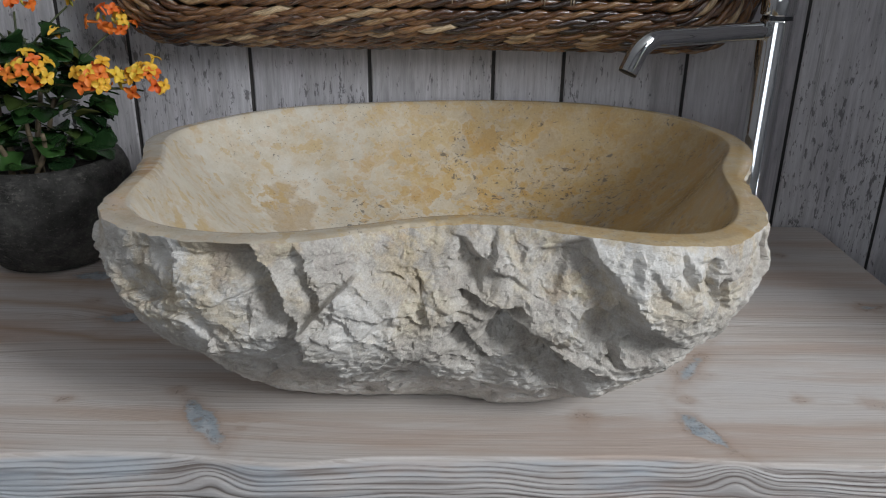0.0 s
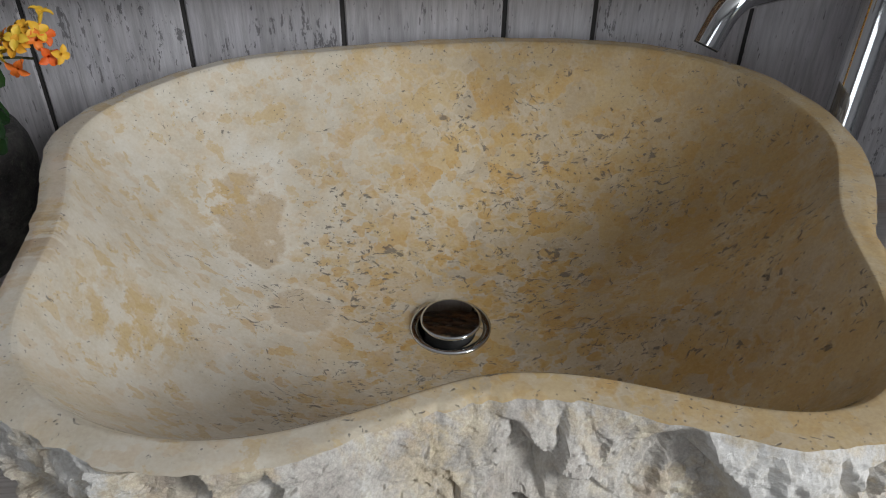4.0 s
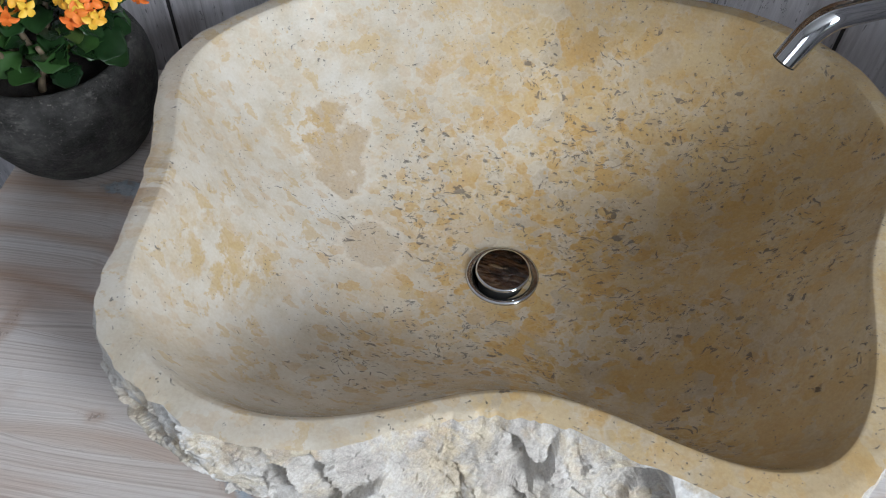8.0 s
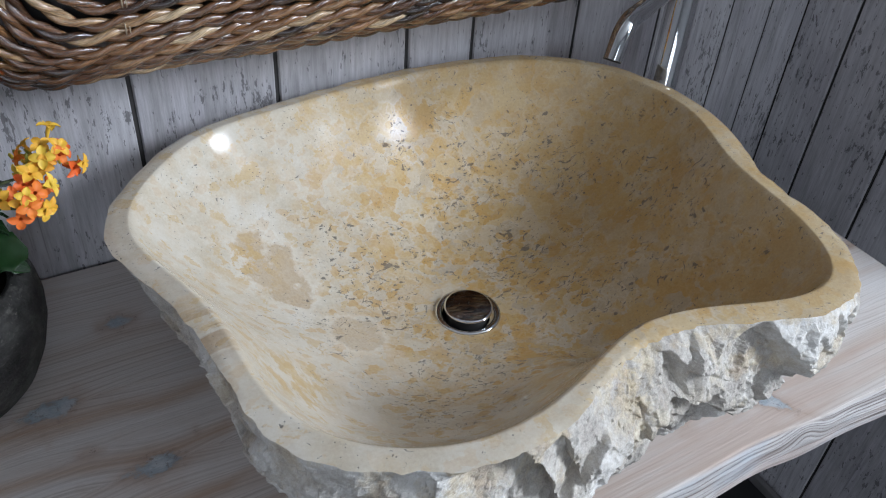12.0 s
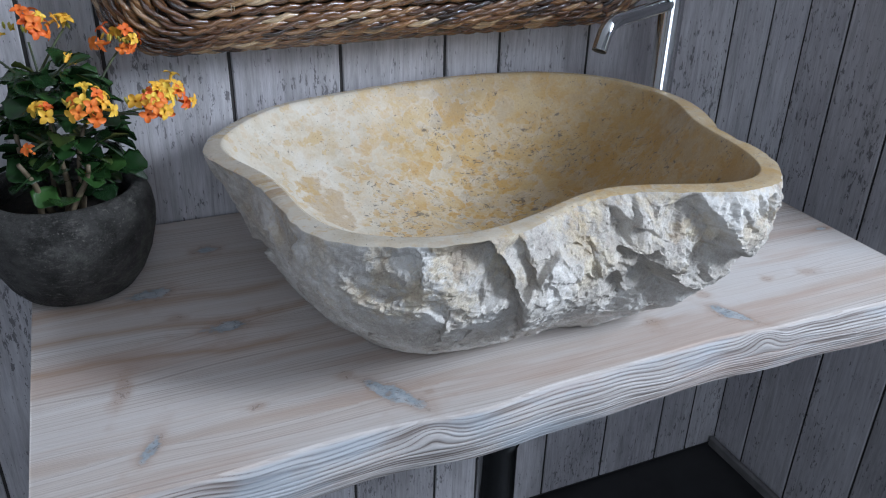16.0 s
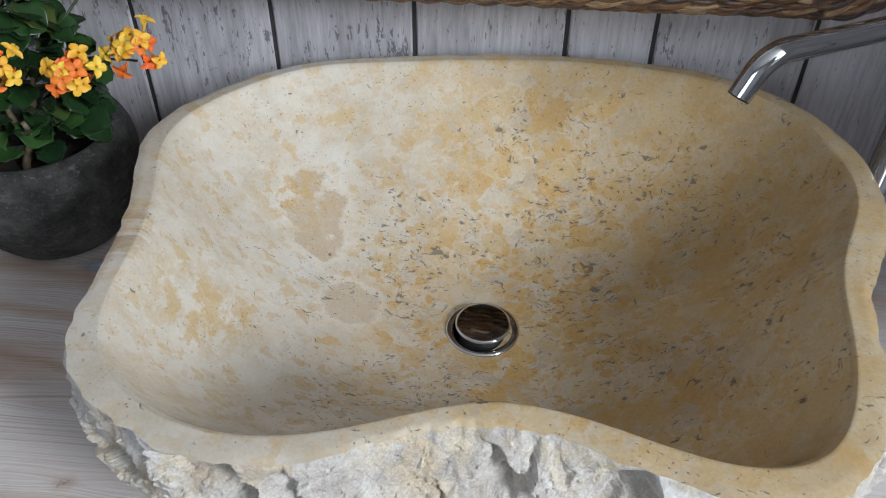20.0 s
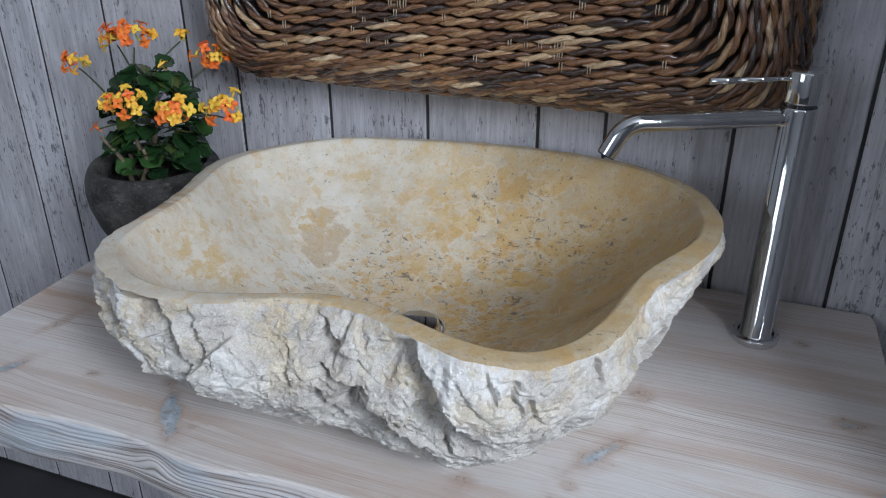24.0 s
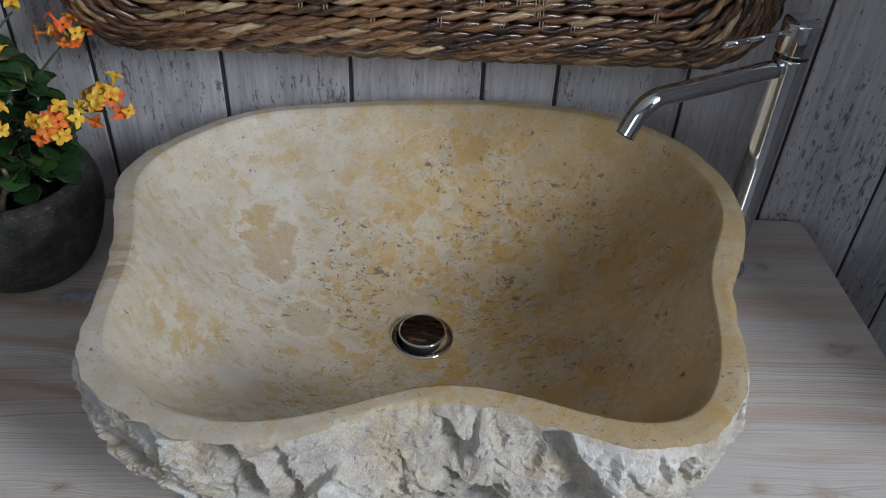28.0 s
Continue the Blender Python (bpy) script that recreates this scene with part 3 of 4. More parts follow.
# ---------------------------------------------------------------- the wooden counter
# knots: x, y, length, width, lean in degrees, filler
KNOTS = [(0.126, -0.447, 0.011, 0.009, 0, 0.3), (0.222, -0.468, 0.028, 0.010, -58, 1.0), (0.234, -0.372, 0.030, 0.010, 55, 0.8),
         (-0.403, -0.455, 0.018, 0.009, 60, 1.0), (-0.182, -0.462, 0.031, 0.011, -58, 1.0), (-0.374, -0.188, 0.024, 0.013, 10, 1.0),
         (-0.308, -0.287, 0.022, 0.014, 0, 0.9), (-0.305, -0.432, 0.007, 0.005, 0, 0.6), (0.46, -0.24, 0.016, 0.008, 20, 0.7),
         (0.38, -0.421, 0.010, 0.007, 0, 0.0), (0.316, -0.417, 0.006, 0.005, 0, 0.0), (0.219, -0.421, 0.008, 0.006, 0, 0.1),
         (0.259, -0.263, 0.012, 0.009, 0, 0.0), (-0.217, -0.415, 0.007, 0.006, 0, 0.4), (-0.356, -0.250, 0.012, 0.008, 0, 0.1),
         (-0.42, -0.361, 0.022, 0.007, 80, 0.5), (0.489, -0.335, 0.010, 0.006, 0, 0.9), (-0.30, -0.10, 0.014, 0.010, 0, 0.8), (0.42, -0.10, 0.010, 0.006, 0, 0.3)]
NX, NT, NE = 600, 240, 110
xs = np.linspace(-0.499, 0.508, NX)
flat = np.stack([xs, 0 * xs, 0 * xs], -1)
front = -0.503 - 0.006 * fbm(flat, 5, 3, 11) - 0.016 * np.exp(-((xs + 0.12) / 0.07) ** 2) * 0.6 - 0.006 * np.exp(-((xs - 0.25) / 0.05) ** 2)
foot = 0.791 + 0.006 * fbm(flat, 6, 3, 21)
belly = 0.010 + 0.005 * fbm(flat, 7, 3, 31)
P, G, E, K, B, R = (np.zeros((NX, NT + NE + 8, 3)), *(np.zeros((NX, NT + NE + 8)) for _ in range(5)))
u = np.linspace(0, 1, NT)
P[:, :NT, 0] = xs[:, None]
P[:, :NT, 1] = -0.004 + (front[:, None] + 0.004) * u[None]
P[:, :NT, 2] = TOP
G[:, :NT] = P[:, :NT, 1] + 0.0065 * fbm(np.stack([xs[:, None] * 0.4 + 0 * u, P[:, :NT, 1] * 1.6, 0 * P[:, :NT, 1]], -1), 5, 3, 5)
KNOT_NOISE = fbm(P[:, :NT], 60, 3, 15)
for kx, ky, a, b, lean, fill in KNOTS:
    dx, dy = P[:, :NT, 0] - kx, P[:, :NT, 1] - ky
    c, s_ = math.cos(radians(lean)), math.sin(radians(lean))
    grow = 1.3 if fill > 0.7 else 1.0
    q = np.abs((dx * c + dy * s_) / (a * grow)) ** 1.5 + np.abs((dy * c - dx * s_) / b) ** 1.5
    q = q * (1 + 0.55 * KNOT_NOISE)
    K[:, :NT] = np.maximum(K[:, :NT], np.exp(-q * 0.8))
    B[:, :NT] = np.maximum(B[:, :NT], fill * np.exp(-q * 0.7))
    G[:, :NT] += np.sign(dy + 1e-6) * b * 0.9 * np.exp(-(dx / (a * 2.2 + 0.01)) ** 2 - np.abs(dy) / (b * 2.0))
v = np.linspace(0, 1, NE)
depth = (TOP - foot)[:, None] * v[None]
wave = 0.0045 * fbm(np.stack([xs[:, None] * 0.8 + 0 * v, 0 * depth, depth * 1.2], -1), 9, 3, 41)
for kx, d0, a in ((-0.165, 0.012, 0.022), (0.235, 0.010, 0.02)):      # rings swirl where knots run out over the edge
    wave = wave + 0.010 * np.exp(-((xs[:, None] - kx) / a) ** 2) * np.exp(-((depth - d0) / 0.014) ** 2)
band = depth + wave
G[:, NT:NT + NE] = front[:, None] - band
phase = band * 2 * np.pi / 0.0037 + 3.0 * fbm(np.stack([xs[:, None] * 0.35 + 0 * v, 0 * depth, band * 3], -1), 22, 3, 51)
crest = np.abs(np.sin(phase / 2)) ** 0.7
crest = np.clip(crest * (0.80 + 0.5 * fbm(np.stack([xs[:, None] * 0.3 + 0 * v, 0 * depth, band * 9], -1), 40, 3, 57)), 0, 1)
R[:, NT:NT + NE] = crest
E[:, NT:NT + NE] = np.clip(v * 22, 0, 1)[None]
bow = belly[:, None] * np.sin(np.pi * np.clip(v * 0.9 + 0.05, 0, 1))[None]
P[:, NT:NT + NE, 0] = xs[:, None]
P[:, NT:NT + NE, 1] = front[:, None] - bow - 0.0013 * crest * np.clip(v * 12, 0, 1)[None]
P[:, NT:NT + NE, 2] = TOP - depth - 0.0015 * (v > 0)
w = np.linspace(0, 1, 8)
P[:, NT + NE:, 0] = xs[:, None]
P[:, NT + NE:, 1] = (front[:, None] + 0.012) * (1 - w)[None] - 0.004 * w[None]
P[:, NT + NE:, 2] = foot[:, None] - 0.001 + (0.795 - foot)[:, None] * w[None]
# the ends: eased corner towards the wall at the right end
corner = np.clip((P[..., 1] + 0.03) / 0.03, 0, 1)
P[..., 0] -= np.where(P[..., 0] > 0.4, (P[..., 0] - 0.4) / 0.108 * (0.006 * corner ** 2 + 0.008 * np.clip(1 + P[..., 1] / 0.25, 0, 1)), 0)
slab_mesh = grid("worktop", P, flip=True)
for nm, val in (("grain", G), ("edge", E), ("knot", K), ("filler", B), ("ridge", R)):
    attribute(slab_mesh, nm, val)
bm = bmesh.new()
bm.from_mesh(slab_mesh)
bm.verts.ensure_lookup_table()
m_ = P.shape[1]
for i in (0, NX - 1):
    loop = [bm.verts[i * m_ + j] for j in range(m_)]
    bm.faces.new(loop if i else loop[::-1])
bmesh.ops.recalc_face_normals(bm, faces=bm.faces[-2:])
bm.to_mesh(slab_mesh)
bm.free()
counter = thing("wooden_counter", 0, -0.25, TOP, "whitewashed pine counter slab with knots and brushed wavy front edge", "counter")
top = part("worktop", slab_mesh, M_WOOD, counter)
top.matrix_parent_inverse = Matrix.Translation(counter.location).inverted()
for bx in (-0.40, 0.40):
    for name, dims, place in (("bracket", (0.03, 0.42, 0.006), (bx, -0.215, 0.7915)), ("bracket_upright", (0.03, 0.006, 0.20), (bx, -0.0035, 0.69))):
        ob = part(name, box(*dims, 0.001), M_DARK, counter, "dark steel bracket")
        ob.location = Vector(place) - counter.location

# ---------------------------------------------------------------- the stone sink
CX, CY = 0.002, -0.264
OUTER = [299, 316, 324, 328, 320, 304, 280, 267, 255, 250, 250, 257, 273, 294, 306, 311, 317, 301, 281, 274, 280, 301, 311, 302, 295, 269, 236, 222, 224, 247, 288, 315, 309, 296, 276, 284]
INNER = [270, 293, 300, 308, 300, 285, 263, 248, 237, 230, 232, 238, 253, 275, 285, 292, 293, 276, 258, 252, 260, 277, 287, 282, 268, 242, 216, 199, 200, 218, 255, 290, 284, 272, 256, 257]
FOOT = [228, 235, 225, 205, 195, 195, 210, 228, 232, 220, 210, 208, 180, 158, 165, 192, 208, 220]


def lip(x, y):
    """The height of the sink's rim, which tilts and sags a little."""
    v = y + 0.27
    return 1.0265 - 0.0338 * v + 0.0153 * x - 0.0354 * v * v + 0.0299 * x * v - 0.0959 * x * x


NA = 1200
ang = np.linspace(0, 2 * np.pi, NA, endpoint=False)
ca, sa = np.cos(ang), np.sin(ang)
r_in = ring(INNER, ang)
chip = np.stack([ca, sa, 0 * ca], -1)
facing = np.clip(-sa, 0, 1)                       # 1 at the front of the stone
r_out = ring(OUTER, ang) + (0.0012 + 0.002 * facing) * fbm(chip, 14, 4, 3) - 0.002 * facing * np.abs(fbm(chip, 24, 2, 8))
r_foot = ring(FOOT, ang)
DRAIN_R = 0.024
power = 2.45 + 0.11 * ca - 0.18 * sa - 0.09 * np.cos(2 * ang) - 0.02 * np.sin(2 * ang) - 0.22 * np.cos(3 * ang) - 0.04 * np.sin(3 * ang)
FLOOR_Z = 0.876
rows = []
for k in np.linspace(0, 1, 64) ** 0.9:
    t = DRAIN_R / r_in + (1 - DRAIN_R / r_in) * k
    x, y = CX + t * r_in * ca, CY + t * r_in * sa
    rim_z = lip(CX + r_in * ca, CY + r_in * sa) - 0.0035
    rows.append(np.stack([x, y, FLOOR_Z + (rim_z - FLOOR_Z) * (0.90 * t ** power + 0.10 * t ** 10)], -1))
for k in (0.25, 0.5, 0.75, 1.0):                  # rounded inner lip
    r = r_in + 0.004 * math.sin(k * math.pi / 2)
    y = CY + r * sa
    rows.append(np.stack([CX + r * ca, y, lip(CX + r * ca, y) - 0.0035 * (1 - math.sin(k * math.pi / 2) ** 0.7)], -1))
for k in np.linspace(0.1, 1, 9):                  # the flat polished rim
    r = r_in + 0.004 + (r_out - r_in - 0.004) * k
    y = CY + r * sa
    dip = (0.0010 * fbm(np.stack([ca, sa, 0 * ca], -1), 6, 2, 9) - 0.0012) * max(0, k - 0.7) / 0.3
    rows.append(np.stack([CX + r * ca, y, lip(CX + r * ca, y) + dip], -1))
bowl = np.array(rows)
sink = thing("stone_sink", CX, CY, TOP, "vessel sink carved from a cream limestone boulder, polished inside, split outside", "sink")
BACK_TO = Matrix.Translation((CX, CY, TOP)).inverted()
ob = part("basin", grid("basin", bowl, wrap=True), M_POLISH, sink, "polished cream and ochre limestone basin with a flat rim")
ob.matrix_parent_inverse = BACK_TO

# the split outside: a tapered body with shell-shaped fractures
NV = 200
vv = np.linspace(0, 1, NV)[:, None]
z_top = bowl[-1, :, 2]
slant = 1.9 - 0.3 * np.clip(ca, 0, 1)[None] - 0.65 * np.clip(-ca, 0, 1)[None]
taper = vv ** slant
bulge = np.exp(-(((np.degrees(ang) - 268 + 180) % 360 - 180) / 34) ** 2)
swell = (0.021 * facing + 0.019 * bulge)[None] * np.sin(np.pi * vv ** 0.84) + 0.004 * np.sin(np.pi * vv)
r_smooth = ring(OUTER, ang)[None] + (r_out - ring(OUTER, ang))[None] * np.clip(1 - vv * 14, 0, 1)
r_body = r_smooth * (1 - taper) + r_foot[None] * taper + swell
x, y = CX + r_body * ca[None], CY + r_body * sa[None]
z = z_top[None] * (1 - vv) + (TOP + 0.0015) * vv
body = np.stack([x, y, z], -1)
rough = 0.68 + 0.32 * np.clip(np.maximum(facing * 2.2 - 0.15, ca * 1.6 - 0.55), 0, 1)[None] + 0 * vv
flatp = body.reshape(-1, 3)


# ledges on the front: the split steps back to one side of a ridge line
def ledge(p, q, depth, width, side, wobble):
    """Cuts back the stone beside the line from p to q, most at the line."""
    u = flatp[:, 0], flatp[:, 2]
    dx, dz = q[0] - p[0], q[1] - p[1]
    n = math.hypot(dx, dz)
    along = ((u[0] - p[0]) * dx + (u[1] - p[1]) * dz) / n
    across = ((u[0] - p[0]) * dz - (u[1] - p[1]) * dx) / n * (-1 if dz < 0 else 1) * side + wobble
    ends = np.clip(1.0 - np.maximum(-along, along - n) / (0.35 * width), 0, 1) * np.clip(1.2 - np.maximum(-along, along - n) / width, 0, 1)
    back = np.clip(1 - across / width, 0, 1) * np.clip(across / 0.0015, 0, 1)
    return depth * back * ends


wob = 0.004 * fbm(flatp, 45, 3, 91)
fronts = (flatp[:, 1] < CY - 0.05)
steps = np.zeros(len(flatp))


def split(x0, z0, x1, z1, deep, wide, side=-1):
    """One ledge from (x0, z0) to (x1, z1) on the front, cut on its left or its lower side."""
    np.maximum(steps, 1.25 * ledge((x0, z0), (x1, z1), deep, wide, side, wob) * fronts, out=steps)


# the broad hollow under the low end, with its overhanging ridge
split(-0.122, 1.034, -0.098, 0.984, 0.023, 0.105)
split(-0.101, 0.984, -0.072, 0.918, 0.018, 0.090)
split(-0.090, 1.024, -0.073, 0.981, 0.010, 0.034)
split(-0.181, 1.022, -0.177, 0.982, 0.014, 0.045)
split(-0.218, 0.975, -0.150, 0.984, 0.012, 0.040)
split(-0.159, 0.979, -0.149, 0.915, 0.013, 0.045)
split(-0.112, 0.957, -0.128, 0.900, 0.012, 0.034)
# shallow flakes on the bright middle
split(-0.066, 0.984, -0.052, 0.970, 0.005, 0.020)
split(-0.037, 0.976, 0.010, 0.964, 0.006, 0.030)
split(-0.005, 0.998, 0.000, 0.972, 0.005, 0.026)
split(-0.057, 0.901, -0.017, 0.904, 0.006, 0.026)
split(-0.030, 1.008, -0.006, 0.996, 0.004, 0.024)
# the notch, the nub below it and the scoop beside the nub
split(0.046, 1.028, 0.040, 0.998, 0.014, 0.030)
split(0.026, 0.993, 0.066, 0.981, 0.015, 0.026)
split(0.061, 0.973, 0.122, 0.921, 0.028, 0.050)
split(0.027, 0.963, 0.046, 0.935, 0.014, 0.032)
split(0.044, 0.936, 0.084, 0.929, 0.014, 0.034)
# the flat fall towards the high corner
split(0.110, 1.030, 0.150, 0.972, 0.019, 0.078)
split(0.119, 0.982, 0.153, 0.973, 0.012, 0.026)
split(0.147, 0.972, 0.140, 0.936, 0.014, 0.024)
split(0.174, 1.025, 0.181, 1.004, 0.008, 0.014)
split(0.191, 1.020, 0.199, 0.993, 0.008, 0.015)
split(0.206, 1.004, 0.214, 0.982, 0.007, 0.014)
split(0.150, 0.957, 0.212, 0.951, 0.011, 0.026)
split(0.150, 1.012, 0.170, 0.990, 0.006, 0.022)

# small chips, crisp on one side
rc = np.random.default_rng(31)
for _ in range(16):
    cx_, cz_ = rc.uniform(-0.24, 0.24), 0.875 + 0.145 * rc.random() ** 0.7
    run, fall = rc.uniform(0.008, 0.026), rc.uniform(-1.4, -0.1)
    split(cx_, cz_, cx_ + run * math.cos(fall), cz_ + run * math.sin(fall), rc.uniform(0.0015, 0.0032), rc.uniform(0.014, 0.030))


def facets(count, size, depth, tilt, seed, soften, span=(0, 360)):
    """Flat splits that meet in ridges and small steps."""
    r = np.random.default_rng(seed)
    warped = (flatp + 0.30 * size * np.stack([fbm(flatp, 0.7 / size, 3, seed + 5 * i) for i in range(3)], -1)).reshape(NV, NA, 3)
    first, second, own, other = np.full((NV, NA), 9.0), np.full((NV, NA), 9.0), np.zeros((NV, NA)), np.zeros((NV, NA))
    area = 0.30 * (span[1] - span[0]) / 360
    reach = 3.4 * max(size * 0.6, math.sqrt(area / count))
    wide, tall = int(reach / 0.0013) + 2, int(reach / 0.0008) + 2
    for _ in range(count):
        i, j = int(r.uniform(*span) / 360 * NA) % NA, int(r.uniform(0, 1) * (NV - 1))
        h, g = r.normal(0, depth), r.normal(0, tilt, 3)
        cols = np.arange(i - wide, i + wide + 1) % NA if 2 * wide + 1 < NA else np.arange(NA)
        box_ = np.ix_(np.arange(max(0, j - tall), min(NV, j + tall + 1)), cols)
        d = warped[box_] - body[j, i]
        d[..., 2] *= 1.25
        far = np.sqrt((d ** 2).sum(-1))
        value = h + np.clip(d @ g, -2.2 * depth, 2.2 * depth)
        f, n2, o, q = first[box_], second[box_], own[box_], other[box_]
        near = far < f
        mid = ~near & (far < n2)
        other[box_] = np.where(near, o, np.where(mid, value, q))
        second[box_] = np.where(near, f, np.where(mid, far, n2))
        own[box_], first[box_] = np.where(near, value, o), np.where(near, far, f)
    k = np.clip((second - first) / soften, 0, 1) * 0.5 + 0.5
    return (own * k + other * (1 - k)).reshape(-1)


big = facets(64, 0.052, 0.0026, 0.17, 12, 0.0026)
small = facets(520, 0.018, 0.0007, 0.16, 13, 0.0014)
crumb = facets(5200, 0.005, 0.00042, 0.22, 14, 0.0006, (175, 390))
small = small + crumb
grit = 0.0007 * fbm(flatp, 150, 4, 61) + 0.002 * fbm(flatp, 10, 2, 71)
fade = np.clip(vv * 14, 0, 1) * (1 - 0.5 * np.clip((vv - 0.9) * 10, 0, 1))
relief = big + steps + 0.0034
relief = np.where(relief < 0.0, 0.4 * relief, relief) + small
inward = (relief.reshape(NV, NA) * rough + grit.reshape(NV, NA) * (0.35 + 0.65 * rough)) * fade
body[..., 0] -= inward * ca[None]
body[..., 1] -= inward * sa[None]
base = np.stack([np.stack([CX + k * r_foot * 0.9 * ca, CY + k * r_foot * 0.9 * sa, 0 * ca + TOP + 0.001], -1) for k in (0.95, 0.12)])
ob = part("split_face", grid("split_face", np.concatenate([body, base]), wrap=True, flip=True), M_ROUGH, sink, "rough split grey-white limestone outside")
ob.data.polygons.foreach_set("use_smooth", np.zeros(len(ob.data.polygons), dtype=bool))
ob.matrix_parent_inverse = BACK_TO

# ---------------------------------------------------------------- the drain
drain = thing("pop_up_drain", 0.006, -0.261, FLOOR_Z, "round polished chrome pop-up drain with a raised cap", "drain")
part("flange", lathe("flange", [(0.0235, -0.012), (0.0250, -0.002), (0.0262, 0.0012), (0.0272, 0.0020), (0.0305, 0.0024), (0.0322, 0.0019), (0.0330, 0.0004), (0.0331, -0.003)]), M_CHROME, drain)
part("cup", lathe("cup", [(0.0001, -0.02), (0.0205, -0.02), (0.0235, -0.012)]), M_BLACK, drain, "dark inside of the outlet")
part("gasket", lathe("gasket", [(0.0210, -0.012), (0.0214, 0.0064), (0.0001, 0.0066)]), M_BLACK, drain, "black rubber seal under the cap")
cap = part("cap", lathe("cap", [(0.0212, 0.0062), (0.0236, 0.0066), (0.0243, 0.0074), (0.0243, 0.0086), (0.0236, 0.0095), (0.0224, 0.0098)]), M_CHROME, drain)
# same chrome as the drain; its dark reflection is put into the colour
part("cap_face", lathe("cap_face", [(0.0225, 0.00978), (0.016, 0.01010), (0.008, 0.01028), (0.0001, 0.01034)]), M_MIRROR, cap, "mirror-bright chrome top of the cap, toned down for dark reflections")

# ---------------------------------------------------------------- the tap
TX, TY = 0.366, -0.104
tap = thing("tall_tap", TX, TY, TOP, "tall polished chrome basin tap with a side lever", "tap")
part("foot", lathe("foot", [(0.0001, 0.0), (0.0262, 0.0), (0.0266, 0.002), (0.0266, 0.007), (0.0255, 0.0085), (0.0205, 0.009)]), M_CHROME, tap)
part("column", lathe("column", [(0.0200, 0.008), (0.0176, 0.0095), (0.0176, 0.276), (0.0172, 0.278), (0.0164, 0.2785)]), M_CHROME, tap)
part("collar", lathe("collar", [(0.0160, 0.2785), (0.0160, 0.2825)]), M_DARK, tap, "dark shadow gap under the control")
part("control", lathe("control", [(0.0164, 0.2825), (0.0183, 0.2832), (0.0186, 0.285), (0.0186, 0.314), (0.0180, 0.3155), (0.0001, 0.3158)]), M_CHROME, tap)
way = Vector((0.188 - TX, -0.197 - TY, 0)).normalized()
reach = math.hypot(0.188 - TX, -0.197 - TY)
pts = [way * 0.012 + Vector((0, 0, 0.2675))]
pts += [way * (0.012 + (reach - 0.037 - 0.012) * k) + Vector((0, 0, 0.2675)) for k in np.linspace(0.1, 1, 8)]
bend = 0.030
for k in np.linspace(0.1, 1, 9):
    a = radians(62) * k
    pts.append(way * (reach - 0.037 + bend * math.sin(a)) + Vector((0, 0, 0.2675 - bend * (1 - math.cos(a)))))
last = way * math.cos(radians(62)) + Vector((0, 0, -math.sin(radians(62))))
pts += [pts[-1] + last * k for k in (0.006, 0.012, 0.0172, 0.0178, 0.0180)]
spout = part("spout", tube("spout", pts, 0.0098, 24), M_CHROME, tap)
part("aerator", tube("aerator", [pts[-1] - last * 0.001, pts[-1] + last * 0.0012], 0.0093, 20), M_BLACK, spout, "dark outlet")
lever = part("lever", tube("lever", [way * k + Vector((0, 0, 0.307)) for k in (0.016, 0.04, 0.07)], 0.0026, 14), M_CHROME, tap)
part("lever_tip", tube("lever_tip", [way * k + Vector((0, 0, 0.307)) for k in (0.070, 0.08, 0.100)], 0.0036, 14), M_CHROME, lever)

# ---------------------------------------------------------------- the trap under the counter
trap = thing("bottle_trap", 0.035, -0.285, 0.795, "dark chrome bottle trap below the counter", "pipe")
part("tail", lathe("tail", [(0.016, -0.20), (0.016, 0.0)], 24), M_DARK, trap)
part("bottle", lathe("bottle", [(0.0001, -0.40), (0.022, -0.40), (0.0265, -0.39), (0.0265, -0.215), (0.029, -0.212), (0.029, -0.195), (0.017, -0.19)], 32), M_DARK, trap)
part("outlet", tube("outlet", [(0, 0.02, -0.26), (0, 0.12, -0.26), (0, 0.285, -0.26)], 0.016, 20), M_DARK, trap)

# ---------------------------------------------------------------- woven basket on the wall
basket = thing("woven_basket", -0.005, -0.045, 1.085, "shallow basket of twisted brown water hyacinth hung on the wall", "basket")
BX, BZ0, BZ1 = 0.380, 1.078, 1.459


def rounded(hx, hz, radius, step=0.0048):
    """A closed path round a rectangle with round corners, with its length."""
    pts = []
    for sx, sz, a0 in ((1, -1, -90), (1, 1, 0), (-1, 1, 90), (-1, -1, 180)):
        c = np.array([sx * (hx - radius), sz * (hz - radius)])
        n = max(3, int(radius * 1.57 / step))
        pts += [c + radius * np.array([math.cos(radians(a0 + 90 * k / n)), math.sin(radians(a0 + 90 * k / n))]) for k in range(n + 1)]
    p = np.array(pts + pts[:1])
    d = np.r_[0, np.cumsum(np.hypot(*np.diff(p, axis=0).T))]
    s = np.linspace(0, d[-1], max(24, int(d[-1] / step)), endpoint=False)
    return np.stack([np.interp(s, d, p[:, i]) for i in (0, 1)], -1), s, d[-1]


